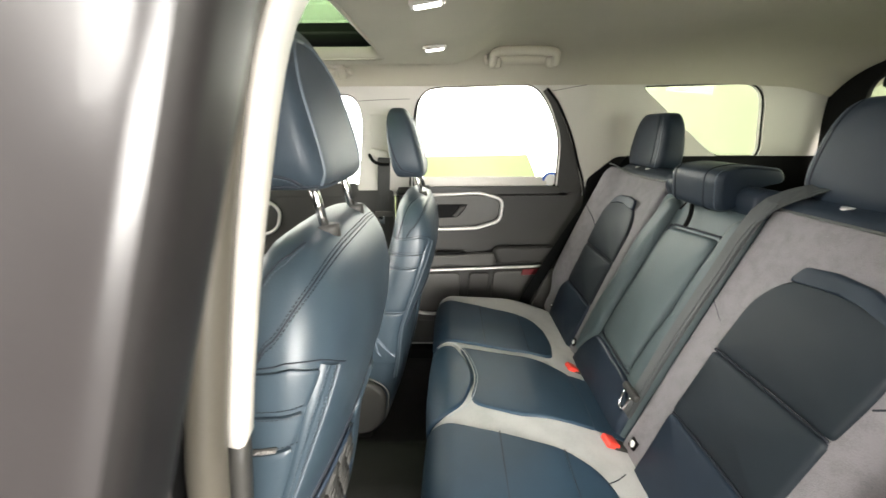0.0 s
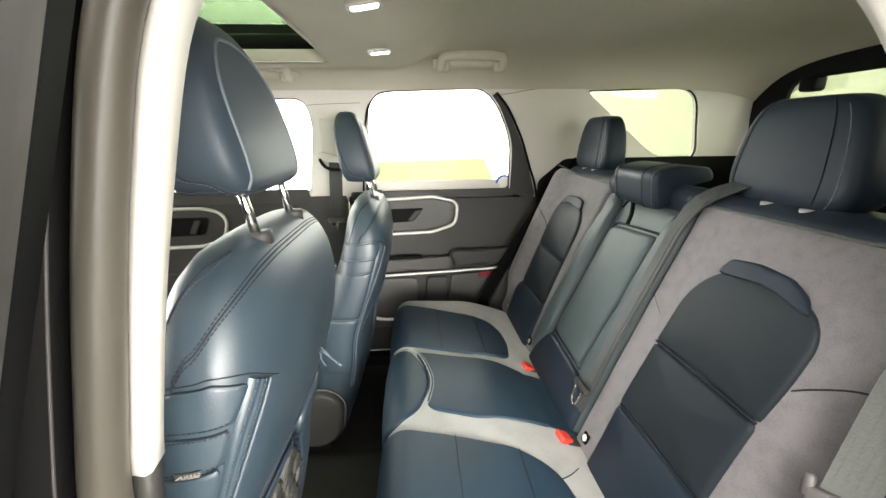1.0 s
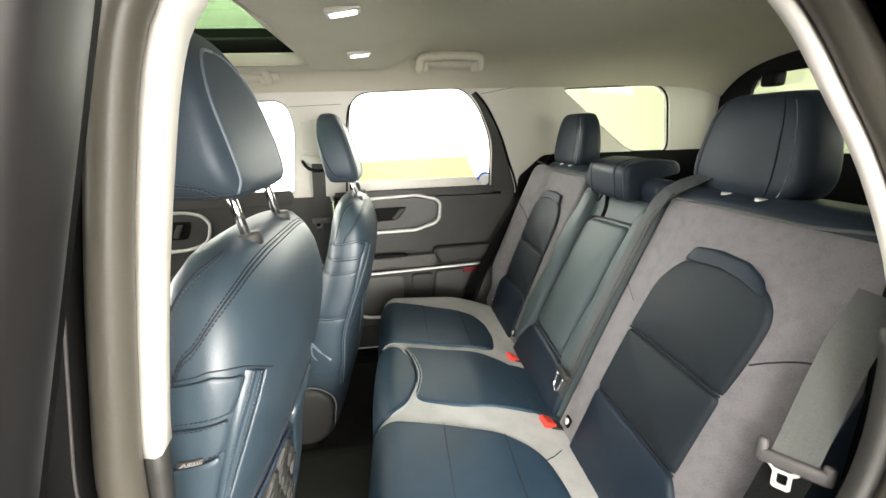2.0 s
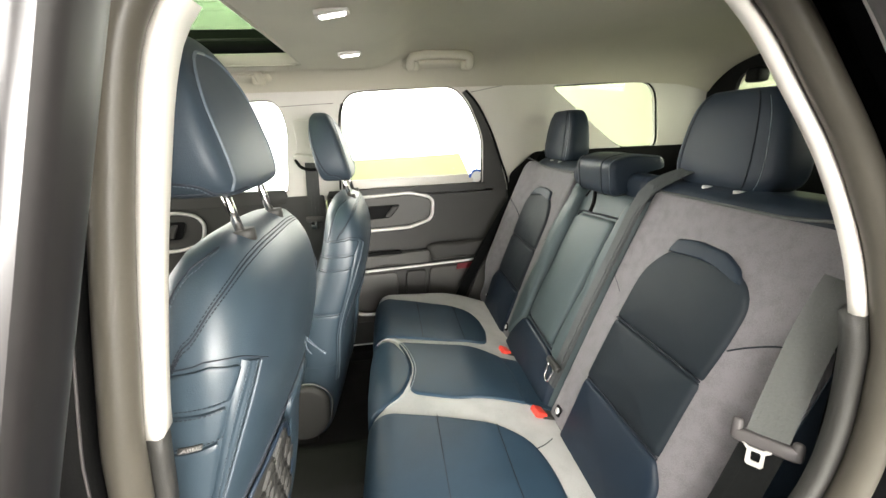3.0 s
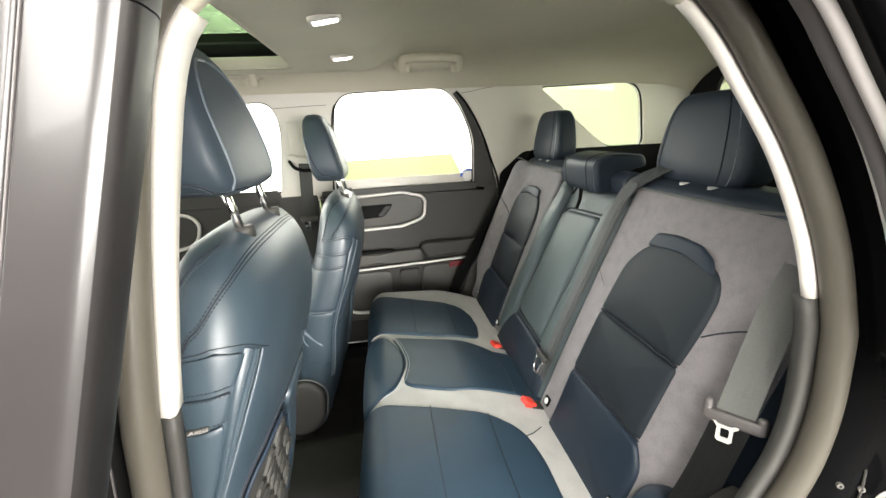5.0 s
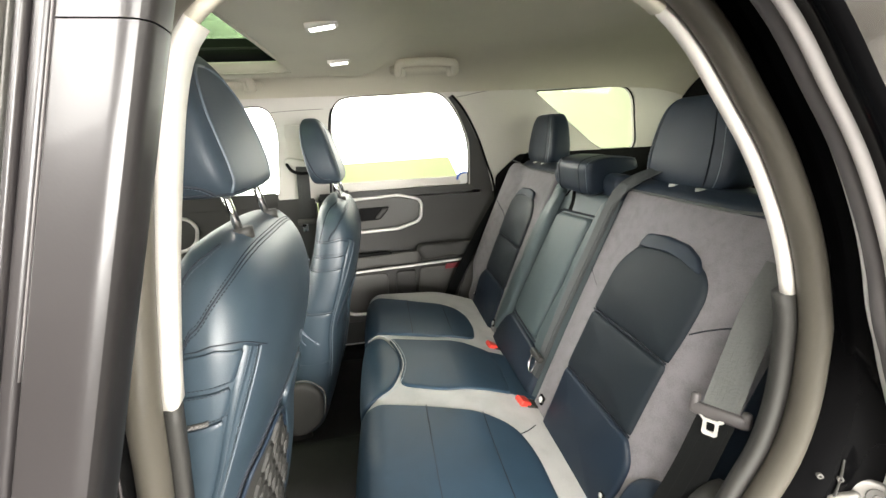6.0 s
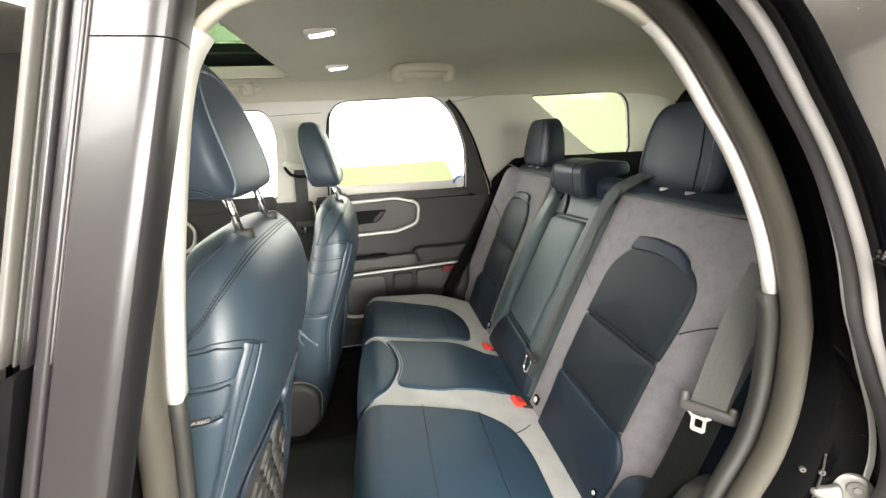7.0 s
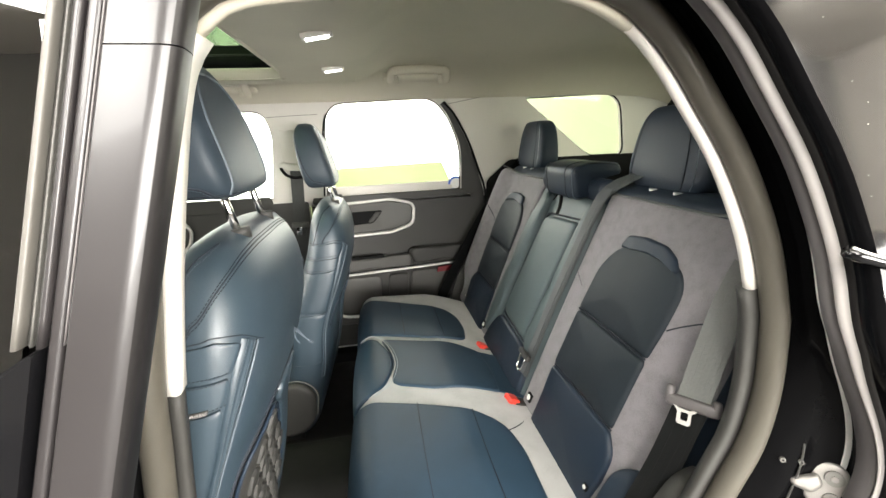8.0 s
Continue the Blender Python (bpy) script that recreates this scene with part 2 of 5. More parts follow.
def pillow_data(S, loop, h, bevel, depth=0.0, n=72, fill=7, puff=0.0, back=False):
    """A padded panel: the loop (u, v) on the surface S(u, v, h), with rolled edges."""
    p = even(loop, n)
    c = p.mean(0)
    d = np.linalg.norm(p - c, axis=1, keepdims=True)
    rings = []
    if depth > 0:
        rings.append((0.0, -depth))
    hb = min(h + depth, bevel)
    for k in range(5):
        a = k / 4 * math.pi / 2
        rings.append((bevel * (1 - math.cos(a)), h - hb + hb * math.sin(a)))
    verts = []
    for inset, hh in rings:
        q = c + (p - c) * np.clip(1 - inset / d, 0.05, 1)
        verts += [S(u, v, hh) for u, v in q]
    last = c + (p - c) * np.clip(1 - bevel / d, 0.05, 1)
    for k in range(1, fill):
        f = 1 - k / fill
        q = c + (last - c) * f
        verts += [S(u, v, h + puff * (1 - f * f)) for u, v in q]
    total = len(rings) + fill - 1
    verts.append(S(c[0], c[1], h + puff))
    faces = []
    for r in range(total - 1):
        for i in range(n):
            j = (i + 1) % n
            faces.append((r * n + i, r * n + j, (r + 1) * n + j, (r + 1) * n + i))
    top = (total - 1) * n
    faces += [(top + i, top + (i + 1) % n, len(verts) - 1) for i in range(n)]
    if depth > 0:
        faces.append(tuple(range(n - 1, -1, -1)))
    return verts, faces


def pillow(name, S, loop, h, bevel, mat, parent, label="", **more):
    v, f = pillow_data(S, loop, h, bevel, **more)
    return part(name, v, f, mat, parent, label)


def tube_data(path, r, sides=8, closed=False, flat=1.0):
    path = np.array(path, float)
    n = len(path)
    verts, faces = [], []
    up = None
    for i in range(n):
        a, b = path[i - 1 if (i or closed) else 0], path[(i + 1) % n if (i < n - 1 or closed) else i]
        t = Vector(b - a).normalized()
        if up is None:
            up = t.orthogonal().normalized()
        up = (up - t * up.dot(t)).normalized()
        side = t.cross(up)
        for k in range(sides):
            w = 2 * math.pi * k / sides
            verts.append(Vector(path[i]) + (up * math.cos(w) + side * math.sin(w) * flat) * r)
    for i in range(n if closed else n - 1):
        for k in range(sides):
            k2, i2 = (k + 1) % sides, (i + 1) % n
            faces.append((i * sides + k, i * sides + k2, i2 * sides + k2, i2 * sides + k))
    if not closed:
        faces += [tuple(range(sides)), tuple(range((n - 1) * sides, n * sides))]
    return verts, faces


def tube(name, path, r, mat, parent, label="", sides=8, closed=False, flat=1.0):
    v, f = tube_data(path, r, sides, closed, flat)
    return part(name, v, f, mat, parent, label)


def on(S, pts, n, h=0.0, closed=False):
    return [np.array(S(u, v, h)) for u, v in smooth_path(pts, n, closed)]


def band(name, S, left, right, h, mat, parent, label=""):
    """A raised strip between two edges (u, v) on the surface S."""
    a, b = smooth_path(left, 40), smooth_path(right, 40)
    verts = []
    for p, q in zip(a, b):
        for f, k in ((0.0, 0.0), (0.12, 0.8), (0.3, 1.0), (0.46, 1.0), (0.5, 0.8), (0.54, 1.0), (0.7, 1.0), (0.88, 0.8), (1.0, 0.0)):
            u, v = p + (q - p) * f
            verts.append(S(u, v, h * k))
    faces = [(i * 9 + k, i * 9 + k + 1, (i + 1) * 9 + k + 1, (i + 1) * 9 + k) for i in range(39) for k in range(8)]
    return part(name, verts, faces, mat, parent, label)


def stitches(name, path, mat, parent, length=0.0027, gap=0.0017, r=0.00055, label=""):
    """A row of short sewn threads along a path."""
    path = np.array(path, float)
    run = np.concatenate([[0], np.cumsum(np.linalg.norm(np.diff(path, axis=0), axis=1))])
    verts, faces = [], []
    s = 0.0
    while s + length < run[-1]:
        seg = [np.array([np.interp(s + length * f, run, path[:, j]) for j in range(3)]) for f in (0, 0.5, 1)]
        v, f = tube_data(seg, r, 5)
        faces += [tuple(i + len(verts) for i in q) for q in f]
        verts += v
        s += length + gap
    return part(name, verts, faces, mat, parent, label)


def prism(loop, at, thick):
    """Verts and faces of a flat loop (u, v), set in space by at(u, v, w), w from 0 to thick."""
    n = len(loop)
    verts = [at(u, v, 0.0) for u, v in loop] + [at(u, v, thick) for u, v in loop]
    faces = [tuple(range(n)), tuple(range(2 * n - 1, n - 1, -1))]
    faces += [(i, (i + 1) % n, n + (i + 1) % n, n + i) for i in range(n)]
    return verts, faces


def slab(name, loop, at, thick, mat, parent, label="", smooth=False):
    v, f = prism(loop, at, thick)
    return part(name, v, f, mat, parent, label, smooth)


def holed(name, outer, holes, at, thick, mat, parent, label=""):
    """A thick sheet with openings through it."""
    bm = bmesh.new()
    edges = []
    for loop in (outer, *holes):
        vs = [bm.verts.new((u, v, 0)) for u, v in loop]
        edges += [bm.edges.new((vs[i], vs[(i + 1) % len(vs)])) for i in range(len(vs))]
    bmesh.ops.triangle_fill(bm, use_beauty=True, use_dissolve=False, edges=edges)
    bm.verts.index_update()
    flat = [tuple(v.co) for v in bm.verts]
    tris = [tuple(v.index for v in f.verts) for f in bm.faces]
    rim = [tuple(v.index for v in e.verts) for e in bm.edges if len(e.link_faces) == 1]
    bm.free()
    n = len(flat)
    verts = [at(u, v, 0.0) for u, v, _ in flat] + [at(u, v, thick) for u, v, _ in flat]
    faces = tris + [tuple(i + n for i in t[::-1]) for t in tris] + [(a, b, b + n, a + n) for a, b in rim]
    return part(name, verts, faces, mat, parent, label, False)


def sweep(name, path, section, place, mat, parent, label="", closed=False, ring=False, ends=True):
    """Carry a section of (outward, depth) points along a path (x, z) that turns clockwise round an opening. place(x, z, depth) gives the point."""
    n, k = len(path), len(section)
    verts, faces = [], []
    for i in range(n):
        a, b = path[i - 1 if (i or closed) else 0], path[(i + 1) % n if (i < n - 1 or closed) else i]
        t = np.array(b) - np.array(a)
        t = t / np.linalg.norm(t)
        out = np.array((-t[1], t[0]))
        for o, d in section:
            q = np.array(path[i]) + out * o
            verts.append(place(q[0], q[1], d))
    for i in range(n if closed else n - 1):
        for j in range(k if ring else k - 1):
            i2, j2 = (i + 1) % n, (j + 1) % k
            faces.append((i * k + j, i * k + j2, i2 * k + j2, i2 * k + j))
    if ring and not closed and ends:
        faces += [tuple(range(k)), tuple(range((n - 1) * k, n * k))]
    return part(name, verts, faces, mat, parent, label)


def ribbon(name, path, across, width, thick, mat, parent, label=""):
    """A strap along a path; across gives its width direction at each end or one for all."""
    path = smooth_path(path, 28)
    verts, faces = [], []
    n = len(path)
    for i in range(n):
        f = i / (n - 1)
        w = Vector(across[0]).lerp(Vector(across[-1]), f).normalized()
        t = Vector(path[min(i + 1, n - 1)] - path[max(i - 1, 0)]).normalized()
        w = (w - t * w.dot(t)).normalized()
        nn = t.cross(w)
        for a, b in ((-0.5, 0.5), (-0.25, 0.62), (0.25, 0.62), (0.5, 0.5), (0.5, -0.5), (-0.5, -0.5)):
            verts.append(Vector(path[i]) + w * a * width + nn * b * thick)
    for i in range(n - 1):
        for k in range(6):
            k2 = (k + 1) % 6
            faces.append((i * 6 + k, i * 6 + k2, (i + 1) * 6 + k2, (i + 1) * 6 + k))
    faces += [tuple(range(6)), tuple(range((n - 1) * 6, n * 6))]
    return part(name, verts, faces, mat, parent, label, False)


def rounded_box_data(size, r, m, steps=3):
    """A box with rolled edges, put in place by the matrix m."""
    bm = bmesh.new()
    bmesh.ops.create_cube(bm, size=1)
    bmesh.ops.scale(bm, vec=size, verts=bm.verts)
    bmesh.ops.bevel(bm, geom=bm.edges[:] + bm.verts[:], offset=r, segments=steps, profile=0.5, affect="EDGES")
    bmesh.ops.transform(bm, matrix=m, verts=bm.verts)
    bm.verts.index_update()
    v = [tuple(q.co) for q in bm.verts]
    f = [tuple(q.index for q in g.verts) for g in bm.faces]
    bm.free()
    return v, f


def rounded_box(name, size, r, m, mat, parent, label=""):
    v, f = rounded_box_data(size, r, m)
    return part(name, v, f, mat, parent, label)


def smoothstep(a, b, x):
    t = min(max((x - a) / (b - a), 0.0), 1.0)
    return t * t * (3 - 2 * t)


# ---- the room round the car ----
def wall_slab(name, lo, hi, mat, label):
    m = Matrix.Translation([(a + b) / 2 for a, b in zip(lo, hi)])
    v, f = rounded_box_data([b - a for a, b in zip(lo, hi)], 0.004, m, 1)
    ob = part(name, v, f, mat, None, label, False)
    return tagged(ob, label, "wall", kind="structure")


wall_slab("floor", (-7, -5, -0.1), (9, 4.6, 0.0), CONCRETE, "grey concrete garage floor under the car")
wall_slab("wall_north", (-7, 4.5, 0), (9, 4.6, 3.6), GREENWALL, "yellow-green painted wall beyond the car")
# South and west walls are unseen; their dark tone shapes the car's reflections.
wall_slab("wall_south", (-7, -5.1, 0), (9, -5, 3.6), DARKWALL, "dark grey painted garage wall")
wall_slab("wall_east", (6.5, -5, 0), (6.6, -0.4, 3.6), WALLPAINT, "warm white painted end wall")
wall_slab("wall_east_green", (6.5, -0.4, 0), (6.6, 4.6, 3.6), GREENWALL, "yellow-green painted end wall")
wall_slab("wall_west", (-7.1, -5, 0), (-7, 4.6, 3.6), DARKWALL, "dark grey painted end wall")
wall_slab("ceiling", (-7, -5, 3.6), (9, 4.6, 3.7), WALLPAINT, "warm grey painted garage ceiling")
booth = thing("light_wall", (-2.6, 3.1, 0), "glowing white light wall of a photo booth", "light panel")
rounded_box("diffuser", (8.0, 0.05, 3.2), 0.01, Matrix.Translation((-2.5, 3.1, 1.7)), BOOTH, booth)
screen = thing("low_partition", (-0.6, 2.9, 0), "low yellow-green partition before the light wall", "partition")
slab("board", [(-0.62, 0), (0.95, 0), (0.79, 1.06), (0.71, 1.240), (-0.62, 1.22)], lambda u, v, w: (u, 2.9 + w, v), 0.04, PARTITION, screen)

# ---- the car's shell ----
NEAR_Y, FAR_Y = -0.69, 0.70


def near(x, z, d=0.0):
    """A point of the near body side; d is metres inwards."""
    return (x, NEAR_Y + 0.14 * max(0.0, z - 1.25) + d, z)


def far(x, z, d=0.0):
    """A point of the far body side; d is metres outwards."""
    return (x, FAR_Y - 0.14 * max(0.0, z - 1.25) + d, z)


def roof_z(x, y):
    z = 1.735 - 0.095 * (abs(y) / 0.645) ** 6 - 0.022 * (y / 0.62) ** 2
    z -= 0.065 * (1 - smoothstep(0.02, 0.16, x)) * (1 - smoothstep(0.40, 0.52, abs(y)))
    return z - 0.02 * smoothstep(0.9, 1.45, x) - 0.05 * smoothstep(1.2, 1.5, x)


def headliner():
    xs = sorted({*np.round(np.linspace(-1.4, 1.46, 60), 3), -0.98, -0.195})
    ys = sorted({*np.round(np.linspace(-0.645, 0.645, 61), 3), -0.35, 0.35})
    verts = [(x, y, roof_z(x, y)) for x in xs for y in ys]
    m = len(ys)
    faces = []
    for i in range(len(xs) - 1):
        for j in range(m - 1):
            cx, cy = (xs[i] + xs[i + 1]) / 2, (ys[j] + ys[j + 1]) / 2
            if -0.98 < cx < -0.195 and abs(cy) < 0.35:
                continue
            faces.append((i * m + j, i * m + j + 1, (i + 1) * m + j + 1, (i + 1) * m + j))
    n = len(verts)
    rim = {}
    for f in faces:
        for a, b in zip(f, f[1:] + f[:1]):
            rim[frozenset((a, b))] = rim.get(frozenset((a, b)), 0) + 1
    upper = [(x, y, z + 0.022) for x, y, z in verts]
    verts = verts + upper + verts + upper
    sides = [(a + 2 * n, b + 2 * n, b + 3 * n, a + 3 * n) for (a, b), k in ((tuple(e), k) for e, k in rim.items()) if k == 1]
    faces = faces + [tuple(i + n for i in f[::-1]) for f in faces] + sides
    ob = part("headliner", verts, faces, HEADLINER, None)
    tagged(ob, "beige fabric headliner under the roof", "headliner", kind="structure")


headliner()

sunroof = thing("sunroof", (-0.58, 0, 1.7), "green tinted glass sunroof in the headliner", "sunroof")
ROOF_HOLE = even(rounded([(-0.985, -0.357), (-0.188, -0.357), (-0.188, 0.357), (-0.985, 0.357)], 0.012), 96)
ROOF_EYE = even(rounded([(-0.95, -0.326), (-0.209, -0.326), (-0.209, 0.326), (-0.95, 0.326)], 0.012), 96)


def roof_ring(name, loops, mat, label=""):
    """A band lofted through closed loops (points, z); without z a loop lies against the headliner."""
    verts = [(x, y, z or roof_z(x, y) - 0.0015) for loop, z in loops for x, y in loop]
    k, n = len(loops), 96
    part(name, verts, [(i * n + j, i * n + (j + 1) % n, ((i + 1) % k) * n + (j + 1) % n, ((i + 1) % k) * n + j) for i in range(k) for j in range(n)], mat, sunroof, label)


roof_ring("lip", [(ROOF_HOLE, None), (ROOF_EYE * 0.4 + ROOF_HOLE * 0.6, 1.668), (ROOF_EYE, 1.685), (ROOF_EYE, 1.690), (ROOF_HOLE * 1.01, 1.690)], HEADLINER, "beige lip round the roof opening")
roof_ring("frame", [(ROOF_EYE, 1.6905), (ROOF_EYE, 1.722), (ROOF_EYE * 1.012, 1.7225), (ROOF_EYE * 1.012, 1.752), (ROOF_EYE * 1.04, 1.752), (ROOF_EYE * 1.04, 1.6915)], RUBBER, "black sunroof frame")
rounded_box("pane", (0.90, 0.86, 0.006), 0.002, Matrix.Translation((-0.58, 0, 1.757)), GREENGLASS, sunroof)
tube("guide_rail", [(-0.94, 0.312, 1.7225), (-0.225, 0.312, 1.7225)], 0.003, CHARCOAL, sunroof)

roof = thing("car_roof", (0, 0, 1.8), "black painted steel roof of the car", "roof panel")


def roof_panel():
    verts, faces = [], []
    xs, ys = np.linspace(-1.45, 1.55, 24), np.linspace(-0.70, 0.70, 24)
    for x in xs:
        for y in ys:
            verts.append((x, y, 1.80 - 0.10 * (abs(y) / 0.70) ** 5 - 0.02 * smoothstep(1.0, 1.5, x)))
    for i in range(23):
        for j in range(23):
            cx, cy = (xs[i] + xs[i + 1]) / 2, (ys[j] + ys[j + 1]) / 2
            if -1.2 < cx < -0.05 and abs(cy) < 0.53:
                continue
            faces.append((i * 24 + j, i * 24 + j + 1, (i + 1) * 24 + j + 1, (i + 1) * 24 + j))
    part("skin", verts, faces, PAINT, roof)


roof_panel()

# far side: upper trim with its three openings
FRONT_WIN = rounded([(-0.362, 1.245, 0.02), (-0.322, 1.50, 0.06), (-0.345, 1.592, 0.06), (-0.90, 1.585, 0.08), (-1.05, 1.245, 0.03)], 0.04)
REAR_WIN = rounded([(-0.150, 1.240, 0.02), (-0.117, 1.612, 0.08), (0.308, 1.622, 0.07), (0.368, 1.555, 0.05), (0.422, 1.43, 0.06), (0.424, 1.243, 0.01)], 0.05)
QUARTER_WIN = rounded([(0.69, 1.612, 0.03), (1.135, 1.622, 0.08), (1.195, 1.346, 0.06), (1.03, 1.346, 0.10)], 0.04)
wall_upper = holed("wall_far", [(-1.45, 1.21), (-1.45, 1.69), (1.42, 1.69), (1.42, 1.335), (0.62, 1.335), (0.56, 1.290), (0.545, 1.268), (0.532, 1.21)], [FRONT_WIN, REAR_WIN, QUARTER_WIN], far, 0.035, CREAM, None)
tagged(wall_upper, "cream plastic pillar trims round the far windows", "pillar trim", kind="structure")

for nm, loop, pane_mat, lab in (("front_side_window", FRONT_WIN, CLEAR, "clear front side window in a black seal"), ("rear_side_window", REAR_WIN, CLEAR, "clear rear side window in a black seal"), ("quarter_window", QUARTER_WIN, TINT, "yellow-green tinted fixed quarter window")):
    c = np.mean(loop, axis=0)
    w = thing(nm, far(c[0], c[1]), lab, "car window")
    tube("seal", [far(u, v, 0.012) for u, v in even(loop, 90)], 0.0045, RUBBER, w, closed=True)
    grown = c + (np.array(loop) - c) * 1.06
    slab("pane", [tuple(q) for q in grown], lambda u, v, t: far(u, v, 0.040 + t), 0.004, pane_mat, w)

# ---- far doors ----
rear_door = thing("rear_door", (0.1, 0.72, 0.6), "closed charcoal plastic rear door panel on the far side", "car door")
slab("door_panel", rounded([(-0.24, 0.52), (-0.215, 1.238), (0.430, 1.242), (0.526, 1.266), (0.530, 1.10), (0.482, 0.92), (0.482, 0.52)], 0.02), lambda u, v, w: far(u, v, w), 0.06, CHARCOAL, rear_door)


def door_face(u, v, h):
    return far(u, v, -h)


# belt rail, handle surround, pull, armrest, pocket
rounded_box("belt_strip", (0.55, 0.010, 0.040), 0.003, Matrix.Translation((0.118, 0.738, 1.260)), CREAM, rear_door, "pale belt strip under the glass")
pillow("belt_rail", door_face, rounded([(-0.21, 1.215), (-0.21, 1.245), (0.44, 1.248), (0.44, 1.215)], 0.008), 0.012, 0.008, CHARCOAL, rear_door)
RING = rounded([(-0.11, 1.072), (-0.11, 1.212), (0.118, 1.221), (0.198, 1.200), (0.212, 1.180), (0.205, 1.120), (0.188, 1.103), (0.108, 1.078)], 0.012)
tube("handle_surround", [door_face(u, v, 0.010) for u, v in even(RING, 100)], 0.0085, SATIN, rear_door, "pale satin trim loop round the door pull", closed=True, flat=0.8)
pillow("surround_plate", door_face, rounded([(-0.10, 1.08), (-0.10, 1.206), (0.115, 1.213), (0.190, 1.194), (0.203, 1.178), (0.196, 1.124), (0.182, 1.110), (0.105, 1.086)], 0.02), 0.006, 0.004, DOORGREY, rear_door)
pillow("pull_cup", door_face, rounded([(-0.06, 1.118), (-0.06, 1.175), (0.078, 1.176), (0.034, 1.122)], 0.015), 0.008, 0.002, RUBBER, rear_door)
pillow("inside_handle", door_face, rounded([(0.010, 1.130), (0.045, 1.171), (0.070, 1.171), (0.030, 1.126)], 0.006), 0.022, 0.006, CHARCOAL, rear_door, "charcoal inside door handle")
pillow("armrest", door_face, rounded([(-0.20, 0.915), (-0.20, 0.970), (0.190, 0.981), (0.193, 0.926)], 0.015), 0.045, 0.018, DOORGREY, rear_door)
pillow("armrest_pad", door_face, rounded([(0.197, 0.932), (0.172, 0.990), (0.190, 1.006), (0.45, 1.010), (0.410, 0.942)], 0.015), 0.050, 0.020, CHARCOAL, rear_door)
pillow("switch_plate", door_face, rounded([(-0.09, 0.972), (-0.085, 0.986), (0.06, 0.990), (0.072, 0.976)], 0.006), 0.050, 0.006, RUBBER, rear_door, "black window switch plate")
tube("trim_strip", [door_face(u, v, 0.030) for u, v in smooth_path([(-0.20, 0.898), (0.10, 0.910), (0.40, 0.922)], 20)], 0.0062, SATIN, rear_door, "pale satin strip below the armrest", flat=0.7)
pillow("speaker_panel", door_face, rounded([(-0.20, 0.66), (-0.20, 0.880), (0.048, 0.884), (0.030, 0.66)], 0.03), 0.012, 0.008, DOORGREY, rear_door)
pillow("pocket_wall", door_face, rounded([(0.062, 0.60), (0.082, 0.886), (0.170, 0.888), (0.145, 0.60)], 0.015), 0.022, 0.008, CHARCOAL, rear_door)
tube("pocket_rim", [door_face(u, v, 0.045) for u, v in smooth_path([(-0.185, 0.86), (-0.165, 0.76), (-0.13, 0.72), (-0.06, 0.712), (0.05, 0.712)], 30)], 0.008, SATIN, rear_door, "pale rim of the door pocket")
pillow("lower_panel", door_face, rounded([(0.162, 0.60), (0.184, 0.892), (0.375, 0.900), (0.290, 0.60)], 0.015), 0.014, 0.008, DOORGREY, rear_door)
pillow("reflector", door_face, rounded([(0.298, 0.878), (0.304, 0.904), (0.385, 0.907), (0.362, 0.880)], 0.004), 0.024, 0.004, REDTAG, rear_door, "dark red door reflector")
slab("window_frame", rounded([(0.338, 1.596, 0.002), (0.370, 1.555, 0.04), (0.425, 1.43, 0.05), (0.427, 1.222), (0.528, 1.222), (0.494, 1.34, 0.05), (0.452, 1.446, 0.05), (0.398, 1.548, 0.04), (0.350, 1.604, 0.004)], 0.004), lambda u, v, w: far(u, v, -0.006 + w), 0.03, CHARCOAL, rear_door)
tube("weatherstrip", [far(x, z, -0.008) for x, z in smooth_path([(0.352, 1.604), (0.400, 1.549), (0.456, 1.446), (0.496, 1.34), (0.531, 1.24), (0.535, 1.12), (0.50, 1.02), (0.44, 0.90)], 40)], 0.0045, RUBBER, rear_door)
tube("frame_seal", [far(x, z, -0.004) for x, z in smooth_path([(-0.158, 1.25), (-0.138, 1.45), (-0.126, 1.535), (-0.113, 1.572)], 40)], 0.0036, RUBBER, rear_door)

front_door = thing("front_door", (-0.75, 0.72, 0.6), "closed charcoal plastic front door panel on the far side", "car door")
slab("door_panel", rounded([(-1.40, 0.52), (-1.40, 1.240), (-0.375, 1.240), (-0.36, 0.52)], 0.02), lambda u, v, w: far(u, v, w), 0.06, CHARCOAL, front_door)
pillow("belt_rail", door_face, rounded([(-1.40, 1.205), (-1.40, 1.262), (-0.366, 1.262), (-0.364, 1.205)], 0.008), 0.010, 0.008, CHARCOAL, front_door)
RING2 = rounded([(-1.02, 1.04), (-1.02, 1.195), (-0.775, 1.195), (-0.715, 1.180), (-0.690, 1.145), (-0.705, 1.085), (-0.735, 1.060), (-0.80, 1.045)], 0.02)
tube("handle_surround", [door_face(u, v, 0.010) for u, v in even(RING2, 90)], 0.0085, SATIN, front_door, "pale satin trim loop round the door pull", closed=True, flat=0.8)
pillow("pull_cup", door_face, rounded([(-1.0, 1.085), (-1.0, 1.160), (-0.76, 1.160), (-0.785, 1.090)], 0.015), 0.008, 0.002, RUBBER, front_door)
pillow("inside_handle", door_face, rounded([(-0.835, 1.10), (-0.81, 1.150), (-0.785, 1.150), (-0.81, 1.095)], 0.006), 0.022, 0.006, CHARCOAL, front_door)
pillow("armrest", door_face, rounded([(-1.3, 0.86), (-1.3, 0.95), (-0.40, 0.955), (-0.40, 0.865)], 0.02), 0.05, 0.02, CHARCOAL, front_door)

